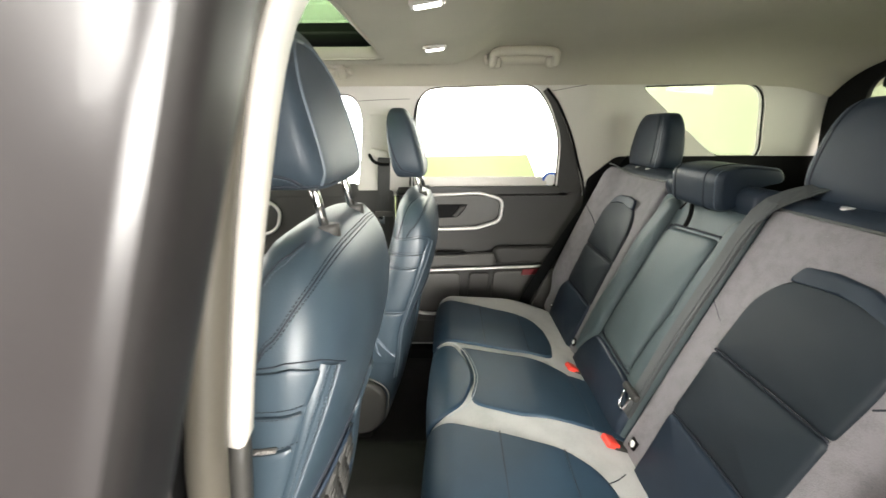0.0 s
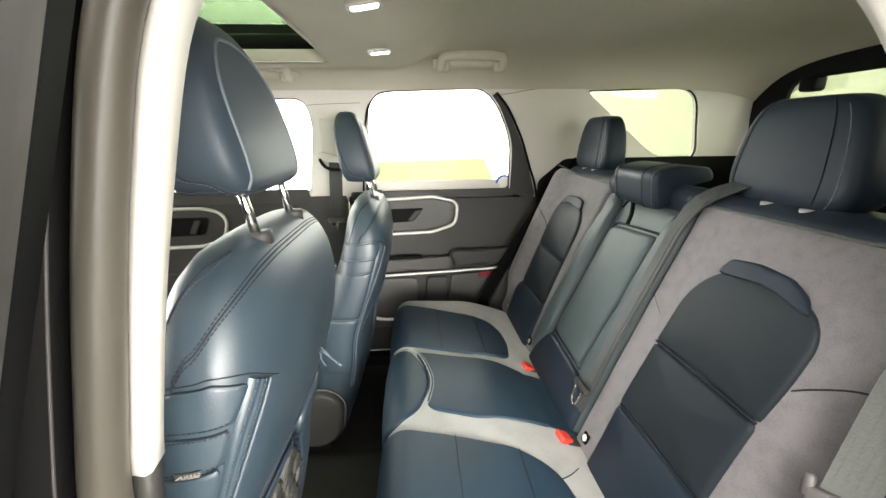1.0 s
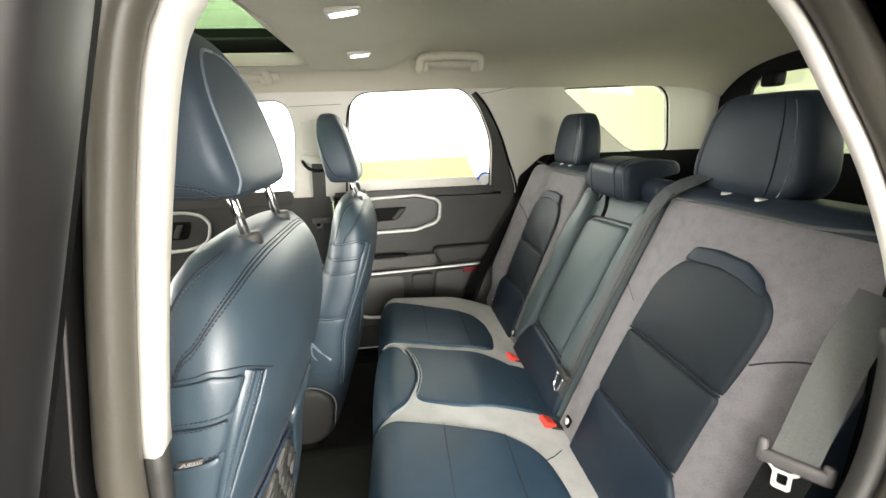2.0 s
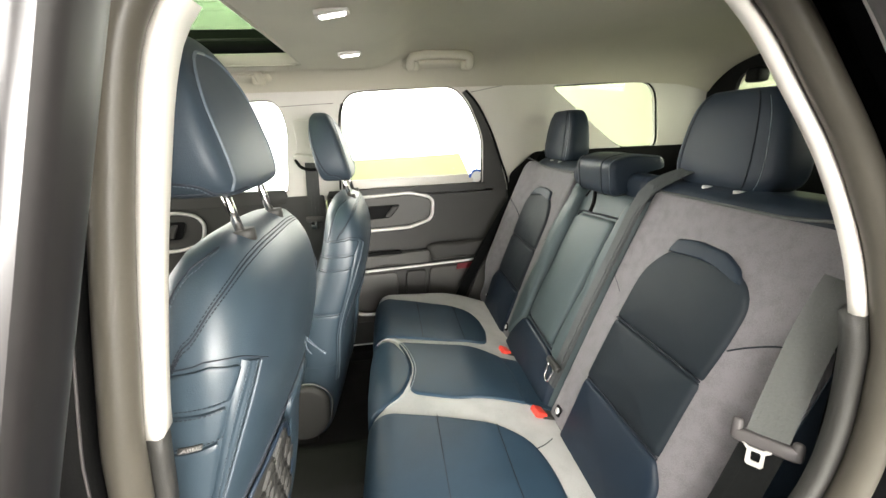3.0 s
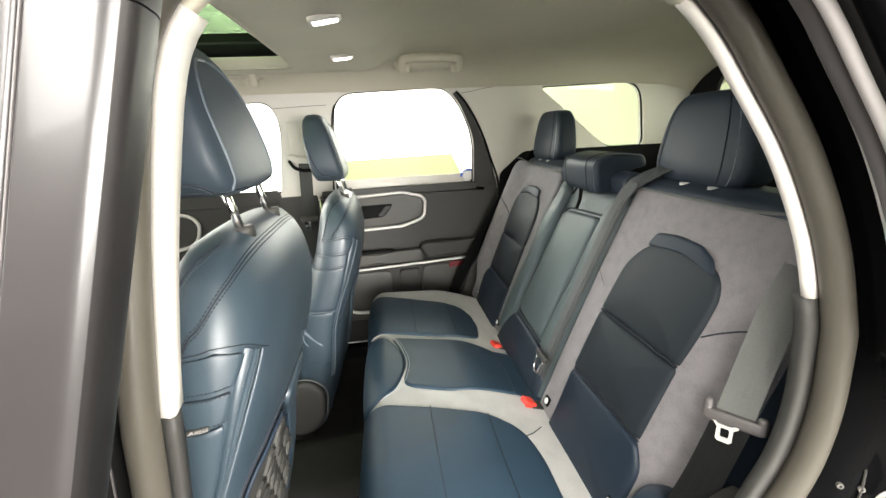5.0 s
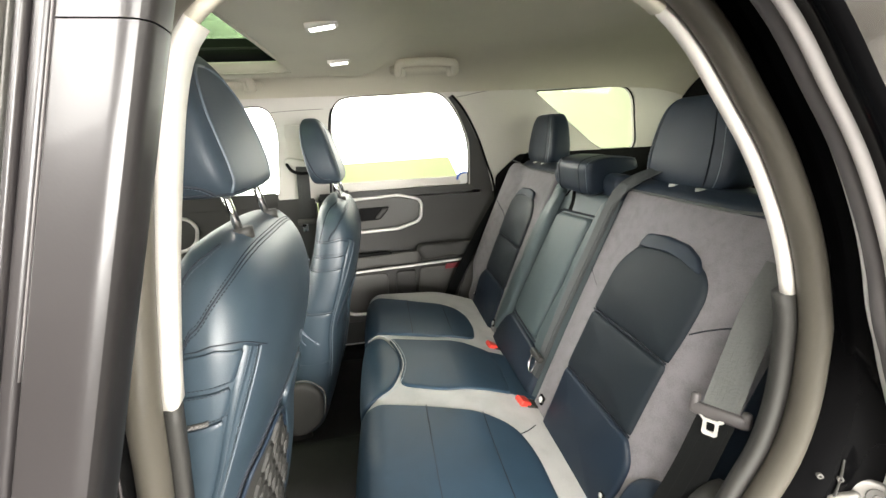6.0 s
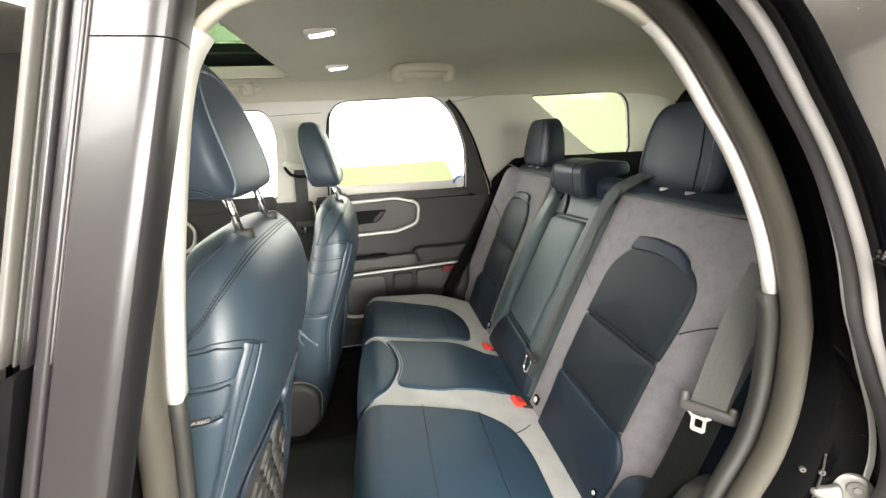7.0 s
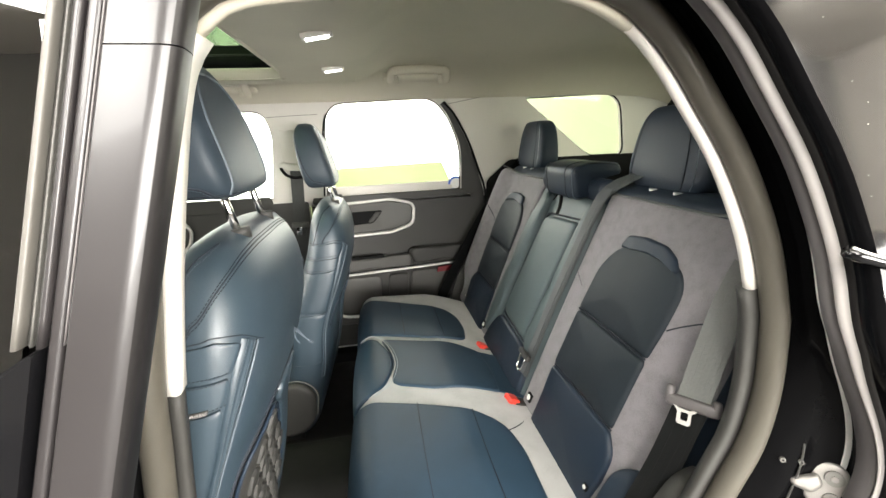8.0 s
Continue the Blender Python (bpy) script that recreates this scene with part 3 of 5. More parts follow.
pillar_lower = slab("pillar_trim_lower", rounded([(-0.385, 0.45), (-0.372, 1.232), (-0.225, 1.232), (-0.235, 0.45)], 0.01), lambda u, v, w: far(u, v, w - 0.012), 0.05, CHARCOAL, None)
tagged(pillar_lower, "charcoal lower trim of the far middle pillar", "pillar trim", kind="structure")
c_lower = slab("quarter_trim_lower", rounded([(0.484, 0.45), (0.484, 0.92), (0.536, 1.10), (0.540, 1.275), (0.64, 1.362), (1.44, 1.362), (1.44, 0.45)], 0.02), lambda u, v, w: far(u, v, w - 0.008), 0.05, RUBBER, None)
foot = slab("quarter_trim_foot", rounded([(0.335, 0.70), (0.395, 0.86), (0.425, 0.905), (0.478, 0.905), (0.44, 0.70)], 0.01), lambda u, v, w: far(u, v, w - 0.030), 0.02, DOORGREY, None)
tagged(foot, "dark grey foot of the far rear pillar trim", "pillar trim", kind="structure")
tagged(c_lower, "black lower cargo side trim", "cargo trim", kind="structure")
n_lower = slab("quarter_trim_lower", rounded([(0.56, 0.45), (0.56, 1.34), (1.44, 1.34), (1.44, 0.45)], 0.02), lambda u, v, w: near(u, v, 0.03 + w), 0.05, RUBBER, None)
tagged(n_lower, "black lower cargo side trim behind the seat", "cargo trim", kind="structure")

sticker = thing("window_sticker", far(0.40, 1.285, 0.035), "blue and white round sticker on the rear side window", "sticker")
holed("ring", [(0.408 + 0.034 * math.cos(a), 1.266 + 0.034 * math.sin(a)) for a in np.linspace(0, 2 * math.pi, 28, endpoint=False)], [[(0.408 + 0.024 * math.cos(a), 1.266 + 0.024 * math.sin(a)) for a in np.linspace(0, 2 * math.pi, 24, endpoint=False)]], lambda u, v, w: far(u, v, 0.036 - w), 0.001, BLUEINK, sticker)
slab("disc_centre", [(0.408 + 0.0238 * math.cos(a), 1.266 + 0.0238 * math.sin(a)) for a in np.linspace(0, 2 * math.pi, 20, endpoint=False)], lambda u, v, w: far(u, v, 0.036 - w), 0.001, WHITE, sticker)

# joints between the headliner and the far trims
for pts in ([(-0.335, 1.567), (-0.24, 1.571), (-0.145, 1.573)], [(0.372, 1.597), (0.41, 1.603), (0.50, 1.617), (0.60, 1.624), (0.685, 1.618)]):
    joint = tube("trim_joint", [far(x, z, -0.0004) for x, z in smooth_path(pts, 24)], 0.0009, SEAL, None)
    tagged(joint, "thin joint line between the headliner and pillar trim", "trim joint", kind="structure")

# far middle pillar: belt guide and strap
guide = thing("belt_guide", (-0.27, 0.66, 1.38), "cream belt guide on the far middle pillar", "belt guide")
rounded_box("slide_cover", (0.075, 0.012, 0.16), 0.004, Matrix.Translation((-0.262, 0.674, 1.44)) @ Matrix.Rotation(0.139, 4, "X"), CREAM, guide)
pillow("loop_cover", lambda u, v, h: (u, 0.655 - h, v), rounded([(-0.315, 1.385), (-0.30, 1.402), (-0.23, 1.388), (-0.225, 1.352), (-0.26, 1.345)], 0.012), 0.03, 0.012, CREAM, guide)
tube("mouth", smooth_path([(-0.302, 0.628, 1.378), (-0.285, 0.622, 1.352), (-0.255, 0.620, 1.340), (-0.225, 0.622, 1.340)], 20), 0.006, RUBBER, guide, "black belt slot")
far_strap = thing("front_seat_belt", (-0.25, 0.64, 1.2), "black seat belt hanging at the far middle pillar", "seat belt")
ribbon("webbing", [(-0.245, 0.622, 1.365), (-0.252, 0.625, 1.25), (-0.262, 0.63, 1.12), (-0.27, 0.64, 0.7)], [(1, 0, 0)], 0.047, 0.0016, STRAP, far_strap)
for dx in (-0.013, 0.0, 0.013):
    ribbon("woven_rib", [(-0.245 + dx, 0.6208, 1.360), (-0.252 + dx, 0.6238, 1.25), (-0.262 + dx, 0.6288, 1.12)], [(1, 0, 0)], 0.008, 0.0012, STRAP, far_strap)
rounded_box("tongue", (0.066, 0.014, 0.022), 0.005, Matrix.Translation((-0.255, 0.616, 1.152)), DOORGREY, far_strap)
rounded_box("latch_plate", (0.022, 0.004, 0.035), 0.0015, Matrix.Translation((-0.262, 0.612, 1.130)), CHROME, far_strap)

# ---- roof fittings ----


def grab_handle(x0, x1, y, z, label):
    t = thing("grab_handle", ((x0 + x1) / 2, y, z), label, "grab handle", "grab handles")
    a, b = x0, x1
    path = smooth_path([(a, y + 0.022, z - 0.034), (a + 0.001, y + 0.004, z - 0.016), (a + 0.012, y - 0.002, z - 0.001), ((a + b) / 2, y - 0.006, z + 0.003), (b - 0.012, y - 0.002, z - 0.001), (b - 0.001, y + 0.004, z - 0.016), (b, y + 0.022, z - 0.034)], 48)
    tube("grip", path, 0.0125, HEADLINER, t, sides=12, flat=1.15)
    for x in (a, b):
        rounded_box("mount", (0.040, 0.030, 0.034), 0.010, Matrix.Translation((x + (0.008 if x == a else -0.008), y + 0.026, z - 0.028)), HEADLINER, t)
    rounded_box("base_pad", (b - a + 0.05, 0.036, 0.044), 0.012, Matrix.Translation(((a + b) / 2, y + 0.066, z - 0.006)) @ Matrix.Rotation(-0.5, 4, "X"), HEADLINER, t, "fabric-coloured pad behind the grip")


grab_handle(0.138, 0.335, 0.460, 1.696, "cream grab handle above the far rear window")
grab_handle(-0.57, -0.36, 0.528, 1.674, "cream grab handle above the far front window")


def dome_lamp(x, y, tilt):
    z = roof_z(x, y)
    t = thing("dome_lamp", (x, y, z), "lit white dome lamp set in the headliner", "dome lamp", "dome lamps")
    m = Matrix.Translation((x, y, z - 0.003)) @ Matrix.Rotation(-tilt, 4, "Y")
    rounded_box("bezel", (0.060, 0.032, 0.010), 0.003, m, CREAM, t)
    rounded_box("lens", (0.046, 0.019, 0.006), 0.0025, m @ Matrix.Translation((0, 0, -0.0045)), LAMPGLOW, t, "glowing lamp lens")


dome_lamp(-0.035, -0.178, 0.15)
dome_lamp(-0.037, 0.205, 0.10)

# ---- tailgate ----
tailgate = thing("tailgate", (1.42, 0, 0.5), "closed tailgate with a black frame and tinted glass", "tailgate")
holed("inner_frame", rounded([(-0.70, 0.45), (0.70, 0.45), (0.66, 1.56), (0.60, 1.72), (-0.60, 1.72), (-0.66, 1.56)], 0.08), [rounded([(-0.54, 1.365), (0.54, 1.365), (0.50, 1.625), (-0.50, 1.625)], 0.06)], lambda u, v, w: (1.40 + w - 0.10 * (v - 1.2), u, v), 0.015, RUBBER, tailgate)
slab("pane", rounded([(-0.58, 1.22), (0.58, 1.22), (0.52, 1.64), (-0.52, 1.64)], 0.05), lambda u, v, w: (1.42 + w - 0.10 * (v - 1.2), u, v), 0.004, TINT, tailgate)
rounded_box("latch_housing", (0.05, 0.06, 0.05), 0.012, Matrix.Translation((1.345, 0.40, 1.605)), RUBBER, tailgate)
cargo = part("cargo_floor", *rounded_box_data((0.75, 1.40, 0.03), 0.006, Matrix.Translation((1.05, 0, 0.82))), CARPET, None)
tagged(cargo, "black carpeted cargo floor behind the rear seat", "cargo floor", kind="structure")

# ---- floor of the cabin ----
FLOORZ = 0.50


def cabin_floor():
    xs, ys = np.linspace(-1.5, 0.75, 40), np.linspace(-0.72, 0.72, 60)
    verts = []
    for x in xs:
        for y in ys:
            z = FLOORZ + 0.05 * (1 - smoothstep(0.08, 0.16, abs(y))) + 0.004 * noise.noise((x * 14, y * 14, 0))
            z += 0.10 * smoothstep(-0.02, 0.10, x)
            verts.append((x, y, z))
    faces = [(i * 60 + j, i * 60 + j + 1, (i + 1) * 60 + j + 1, (i + 1) * 60 + j) for i in range(39) for j in range(59)]
    ob = part("cabin_floor", verts, faces, CARPET, None)
    tagged(ob, "black carpet on the cabin floor", "carpet", kind="structure")


cabin_floor()
mat_ob = thing("floor_mat", (-0.22, -0.33, FLOORZ), "black carpet floor mat behind the front seat", "floor mat")
pillow("pile", lambda u, v, h: (u, v, FLOORZ + 0.006 + h), rounded([(-0.40, -0.56), (-0.06, -0.56), (-0.06, -0.16), (-0.40, -0.16)], 0.04), 0.010, 0.004, CARPET, mat_ob)
sill = part("floor_pan", *rounded_box_data((2.4, 1.56, 0.06), 0.01, Matrix.Translation((-0.4, 0, FLOORZ - 0.06))), RUBBER, None)
tagged(sill, "black steel floor pan under the carpet", "floor pan", kind="structure")
edge = thing("sill_plate", (-0.15, 0.69, 0.55), "black sill plate at the foot of the far rear door", "sill plate")
rounded_box("plate", (0.7, 0.06, 0.05), 0.01, Matrix.Translation((0.0, 0.66, FLOORZ + 0.03)), RUBBER, edge)
tube("edge_strip", [(-0.30, 0.600, 0.603), (0.02, 0.600, 0.603)], 0.003, SATIN, edge)

# ---- near door opening ----
OPEN_PTS = [(-0.165, 0.60), (-0.176, 0.90), (-0.172, 1.08), (-0.160, 1.20), (-0.150, 1.298), (-0.141, 1.376), (-0.130, 1.449), (-0.119, 1.506), (-0.105, 1.545), (-0.080, 1.574), (-0.040, 1.591), (0.083, 1.600), (0.19, 1.601), (0.25, 1.598), (0.285, 1.588), (0.316, 1.571), (0.352, 1.535), (0.386, 1.486), (0.421, 1.432), (0.448, 1.375), (0.464, 1.329), (0.474, 1.279), (0.482, 1.219), (0.486, 1.150), (0.477, 1.083), (0.454, 1.026), (0.425, 0.960), (0.375, 0.87), (0.32, 0.75), (0.27, 0.60)]
OPEN = smooth_path(OPEN_PTS, 150)
k_cream0 = int(np.argmin(np.linalg.norm(OPEN - np.array((-0.153, 1.25)), axis=1)))
k_cream1 = int(np.argmin(np.linalg.norm(OPEN - np.array((0.476, 1.276)), axis=1)))
k_top0 = int(np.argmin(np.linalg.norm(OPEN - np.array((-0.090, 1.565)), axis=1)))
k_top1 = int(np.argmin(np.linalg.norm(OPEN - np.array((0.316, 1.571)), axis=1)))
LIP = [(0.004, 0.0), (-0.005, -0.002), (-0.008, 0.004), (-0.006, 0.036), (0.02, 0.055), (0.03, 0.05), (0.008, 0.03)]
pillar_b = thing("middle_pillar_trim", near(-0.13, 1.25), "cream plastic trim of the near middle pillar", "pillar trim")
sweep("cover", OPEN[k_cream0:k_top0 + 1], LIP, lambda x, z, d: near(x, z, d * (0.58 + 0.34 * smoothstep(1.25, 1.52, z))), CREAM, pillar_b, ring=True)
header = thing("door_header_trim", near(0.1, 1.59), "cream trim along the top of the door opening", "header trim")
sweep("cover", OPEN[k_top0:k_top1 + 1], [(0.004, 0.0), (-0.003, -0.001), (-0.006, 0.004), (-0.003, 0.018), (0.02, 0.036), (0.03, 0.03), (0.012, 0.016)], near, HEADLINER, header, ring=True)
pillar_c = thing("rear_pillar_trim", near(0.45, 1.28), "cream plastic trim of the near rear pillar", "pillar trim")
sweep("cover", OPEN[k_top1:k_cream1 + 1], [(0.004, 0.0), (-0.002, -0.001), (-0.006, 0.004), (-0.005, 0.011), (0.02, 0.030), (0.03, 0.026), (0.01, 0.012)], near, CREAM, pillar_c, ring=True)
lower_trim = thing("lower_opening_trim", near(0.45, 0.6), "grey plastic lower trim of the door opening", "opening trim")
sweep("cover", OPEN[k_cream1:], [(0.004, 0.0), (-0.010, 0.0), (-0.013, 0.005), (-0.008, 0.018), (0.02, 0.028), (0.03, 0.024), (0.01, 0.01)], near, CHARCOAL, lower_trim, ring=True)
lower_b = thing("lower_pillar_trim", near(-0.17, 0.6), "charcoal lower trim of the near middle pillar", "pillar trim")
sweep("cover", OPEN[:k_cream0 + 1], LIP, lambda x, z, d: near(x, z, d * 0.45), CHARCOAL, lower_b, ring=True)
seal = thing("door_seal", near(0.1, 0.6), "fat grey rubber seal round the open door frame", "door seal")
sweep("bulb", OPEN, [(0.0118 + 0.0128 * math.cos(a), -0.012 + 0.015 * math.sin(a)) for a in np.linspace(0, 2 * math.pi, 20, endpoint=False)], near, SEAL, seal, ring=True)
sweep("carrier", OPEN, [(0.0235 + 0.003 * math.cos(a), -0.006 + 0.004 * math.sin(a)) for a in np.linspace(0, 2 * math.pi, 8, endpoint=False)], near, RUBBER, seal, "black seal carrier", ring=True)

v, f = pillow_data(lambda u, w, h: near(u, w, 0.030 - h), rounded([(0.24, 0.66), (0.405, 0.935), (0.440, 0.985), (0.485, 0.995), (0.46, 0.90), (0.32, 0.66)], 0.03), 0.006, 0.006, depth=0.02)
part("wheel_house_cover", v, f, CHARCOAL, lower_trim)

# body side round the opening, with its stepped flanges
shell = thing("car_body_side", near(0.6, 0.5, -0.1), "glossy black car body side round the open rear door", "car body")
k_a = int(np.argmin(np.linalg.norm(OPEN - np.array((-0.04, 1.591)), axis=1)))
JAMB = [(0.02, 0.02), (0.030, -0.012), (0.031, -0.028), (0.026, -0.036), (0.028, -0.050), (0.022, -0.056), (0.014, -0.064), (0.013, -0.074), (0.006, -0.086), (0.004, -0.104), (0.000, -0.112), (0.001, -0.121), (0.0045, -0.1250)]


def jamb_place(x, z, d):
    """The jamb widens rearwards below the belt line."""
    wide = 0.10 * (1 - smoothstep(1.02, 1.30, z)) * min(max((-d - 0.022) / 0.03, 0.0), 1.0)
    return near(x + wide, z, d)


sweep("pillar_flange", OPEN[:k_a + 1], [(0.0320 + 0.0010 * math.cos(a), -0.024 + 0.0012 * math.sin(a)) for a in np.linspace(0, 2 * math.pi, 8, endpoint=False)], near, SLIDER, shell, ring=True)
sweep("middle_pillar", OPEN[:k_a + 1], [(0.026, 0.03), (0.030, -0.012), (0.033, -0.030), (0.060, -0.034), (0.20, -0.034)], near, RUBBER, shell)
sweep("jamb", OPEN[k_a:], JAMB, jamb_place, JAMBPAINT, shell)
k_low = int(np.argmin(np.linalg.norm(OPEN - np.array((0.454, 1.026)), axis=1)))


def strip_place(x, z, d):
    """As the jamb, with strips that taper below the belt line."""
    k = 0.30 + 0.70 * smoothstep(1.10, 1.32, z)
    return jamb_place(x, z, d if d > -0.07 else -0.095 + (d + 0.095) * k)


# The first, bright bead stands in for light streaks reflected in the jamb.
for nm, o, d, rr, mm in (("edge_bead", 0.0260, -0.0510, 0.0024, SATIN), ("inner_strip", 0.0095, -0.0745, 0.0080, SLIDER), ("window_strip", 0.0050, -0.0905, 0.0060, STRIPGREY)):
    sweep(nm, OPEN[k_a:k_low], [(o + rr * math.cos(a), d + rr * math.sin(a)) for a in np.linspace(0, 2 * math.pi, 10, endpoint=False)], strip_place, mm, shell, ring=True)


def skin_y(z):
    """y of the outer skin behind the opening, away from its edge."""
    return near(0, z, -0.1245)[1] - 0.045 * (1 - smoothstep(1.30, 1.37, z))


def quarter_panel():
    """The outer skin behind the opening, with its shoulder at the belt line."""
    offs = (0.0, 0.012, 0.03, 0.05, 0.08, 0.12)
    turn = np.gradient(OPEN, axis=0)
    out = np.stack([-turn[:, 1], turn[:, 0]], 1) / np.linalg.norm(turn, axis=1, keepdims=True)
    rows = [jamb_place(x, z, -0.1250) for x, z in (OPEN + out * 0.0045)[k_a:]]
    verts, faces = [], []
    for x, y, z in rows:
        for o in offs:
            verts.append((x + o, y + (skin_y(z) - y) * smoothstep(0.0, 0.05, o), z))
    k = len(offs)
    faces = [(i * k + j, i * k + j + 1, (i + 1) * k + j + 1, (i + 1) * k + j) for i in range(len(rows) - 1) for j in range(k - 1)]
    part("quarter_edge", verts, faces, PAINT, shell)
    rim = [(x + 0.120, z) for x, y, z in rows if x > 0.25 and z > 0.62]
    rim = rim[::3] + [rim[-1]]
    holed("quarter_panel", rim + [(1.55, rim[-1][1]), (1.50, 1.30), (1.46, rim[0][1])], [QUARTER_WIN], lambda u, v, w: (u, skin_y(v) + w, v), 0.012, PAINT, shell)


quarter_panel()


def droplets():
    rnd = random.Random(5)
    verts, faces = [], []
    rear = OPEN[k_top1:k_low][::-1]
    for k in range(60):
        z = rnd.uniform(1.03, 1.30) if k % 4 else rnd.uniform(1.30, 1.56)
        row = jamb_place(float(np.interp(z, rear[:, 1], rear[:, 0])), z, -0.1245)
        o = rnd.uniform(0.004, 0.14 if z < 1.3 else 0.045)
        swell = 0.045 * (1 - smoothstep(1.30, 1.37, row[2])) * smoothstep(0.0, 0.05, o)
        c = Vector((row[0] + 0.005 + o, row[1] - 0.0005 - swell, row[2]))
        r = rnd.uniform(0.0002, 0.0005) * (1 if o < 0.04 else 0.7)
        v, f = tube_data([c + Vector((0, 0.0004, 0)), c + Vector((0, -r * 0.6, 0)), c + Vector((0, -r * 0.9, 0))], r, 6)
        v = v[:12] + [c + (q - c) * 0.5 for q in v[12:]]
        faces += [tuple(i + len(verts) for i in q) for q in f]
        verts += v
    ob = part("water_droplets", verts, faces, STRIPGREY, None)
    tagged(ob, "tiny water droplets on the black paint", "droplets", kind="stuff")


droplets()
tube("shoulder_moulding", smooth_path([(0.431, -0.7975, 1.361), (0.452, -0.806, 1.353), (0.50, -0.822, 1.345), (0.62, -0.840, 1.338), (0.90, -0.846, 1.334)], 40), 0.0055, PAINT, shell, "glossy black shoulder moulding")
# Pale tube drawn for the reflection along the glossy moulding.
tube("moulding_edge", smooth_path([(0.431, -0.8020, 1.365), (0.452, -0.8105, 1.357), (0.50, -0.8265, 1.349), (0.62, -0.8445, 1.342)], 40), 0.0012, SATIN, shell, "pale line drawn for the glint along the moulding")


def b_line(z):
    """x of the middle pillar cover's front edge."""
    return -0.0683 + 0.27 * (max(z, 1.2) - 1.44)


def outer_y(z):
    """y of the door's outer skin."""
    return -0.879 + 0.14 * (max(z, 1.2) - 1.44)


def pillar_band(name, x0, x1, y0, bulge, mat, parent, z0=0.5, z1=1.66, label="", n=24, back=0.03, turn=0.0):
    """An upright strip that follows the lean of the middle pillar, x0 to x1 behind its line, y0 inwards from the outer skin; its last edge turns in by turn."""
    verts, faces = [], []
    m = 11
    zs = np.linspace(z0, z1, n)
    for z in zs:
        for k in range(m):
            f = k / (m - 1)
            b = bulge * (1 - (2 * f - 1) ** 4)
            verts.append((b_line(z) + x0 + (x1 - x0) * f, outer_y(z) + y0 - b + turn * f, z))
        for k in (m - 1, 0):
            verts.append((b_line(z) + x0 + (x1 - x0) * (k / (m - 1)), outer_y(z) + y0 + back + turn * (k > 0), z))
    w = m + 2
    for i in range(n - 1):
        for k in range(w):
            k2 = (k + 1) % w
            faces.append((i * w + k, i * w + k2, (i + 1) * w + k2, (i + 1) * w + k))
    faces += [tuple(range(w)), tuple(range((n - 1) * w, n * w))]
    return part(name, verts, faces, mat, parent, label)


near_door = thing("front_door", near(-0.3, 0.5, -0.13), "closed black front door beside the open rear door", "car door")
BELT = 1.390
COVER = [tuple(q) for q in rounded([(0.0, 0.004, 0.0005), (0.0, 0.0, 0.001), (0.0268, 0.0012, 0.009), (0.0245, 0.026, 0.010), (-0.023, 0.093, 0.002), (-0.032, 0.088, 0.002), (-0.002, 0.030, 0.002)], 0.003, 7)]


def pillar_cover(name, inner, z0, z1, label):
    """The door's rear edge: a flat cover that rolls round into the shut face. The roll's shade is painted: the black
    starts partway round.
    """
    zs = np.linspace(z0, z1, 16)
    for nm, line, mat, lab in ((name, COVER[:20], APPLIQUE, label), (inner, COVER[19:] + [COVER[0]], SHUT, "satin black shut face with the roll's shade in its colour")):
        verts = [(b_line(z) + dx, outer_y(z) + dy, z) for z in zs for dx, dy in line]
        w = len(line)
        part(nm, verts, [(i * w + k, i * w + k + 1, (i + 1) * w + k + 1, (i + 1) * w + k) for i in range(15) for k in range(w - 1)], mat, near_door, lab)


pillar_cover("pillar_cover", "shut_face", 0.5, 1.5062, "satin dark pillar cover")
pillar_cover("upper_cover", "upper_shut_face", 1.5068, 1.66, "satin dark upper pillar cover")
pillar_band("cover_edge", -0.0010, -0.0002, 0.0005, 0.0006, SLIDER, near_door, z0=BELT)
pillar_band("frame_strip", -0.0070, -0.0012, 0.0015, 0.0015, APPLIQUE, near_door)
pillar_band("frame_bead", -0.0104, -0.0072, 0.0, 0.0016, APPLIQUE, near_door, z0=BELT)
pillar_band("window_channel", -0.0165, -0.0106, 0.004, 0.001, CHARCOAL, near_door, z0=BELT)
pillar_band("channel_lip", -0.0142, -0.0130, 0.002, 0.001, DOORGREY, near_door, z0=BELT)
pillar_band("frame_edge", -0.0202, -0.0167, 0.0005, 0.0015, CREAMSTRIP, near_door, z0=BELT, label="pale window edge")
slab("glass_pane", [(-1.0, 1.30), (b_line(1.30) - 0.0195, 1.30), (b_line(1.66) - 0.0195, 1.66), (-0.90, 1.66)], lambda u, v, w: (u, outer_y(v) + 0.006 + w, v), 0.004, DARKGLASS, near_door)
slab("door_skin", rounded([(-1.40, 0.5), (-1.40, BELT - 0.20), (-0.30, BELT - 0.12), (b_line(BELT) - 0.0095, BELT), (b_line(1.2) - 0.0085, 1.2), (b_line(0.5) - 0.0085, 0.5)], 0.004), lambda u, v, w: (u, outer_y(v) - 0.004 + w, v), 0.05, PAINT, near_door)
pillar_band("pillar_inner", -0.12, -0.040, 0.095, 0.004, RUBBER, near_door)

striker = thing("door_striker", (0.565, -0.735, 1.04), "steel door striker bolted to the rear jamb", "door striker")
ST_N = Vector((-0.62, -0.74, 0.25)).normalized()
ST_U = Vector((0.76, -0.64, 0.0)).normalized()
ST_V = ST_N.cross(ST_U)


def striker_place(u, v, h):
    return Vector((0.568, -0.738, 1.040)) + ST_U * u + ST_V * v + ST_N * h


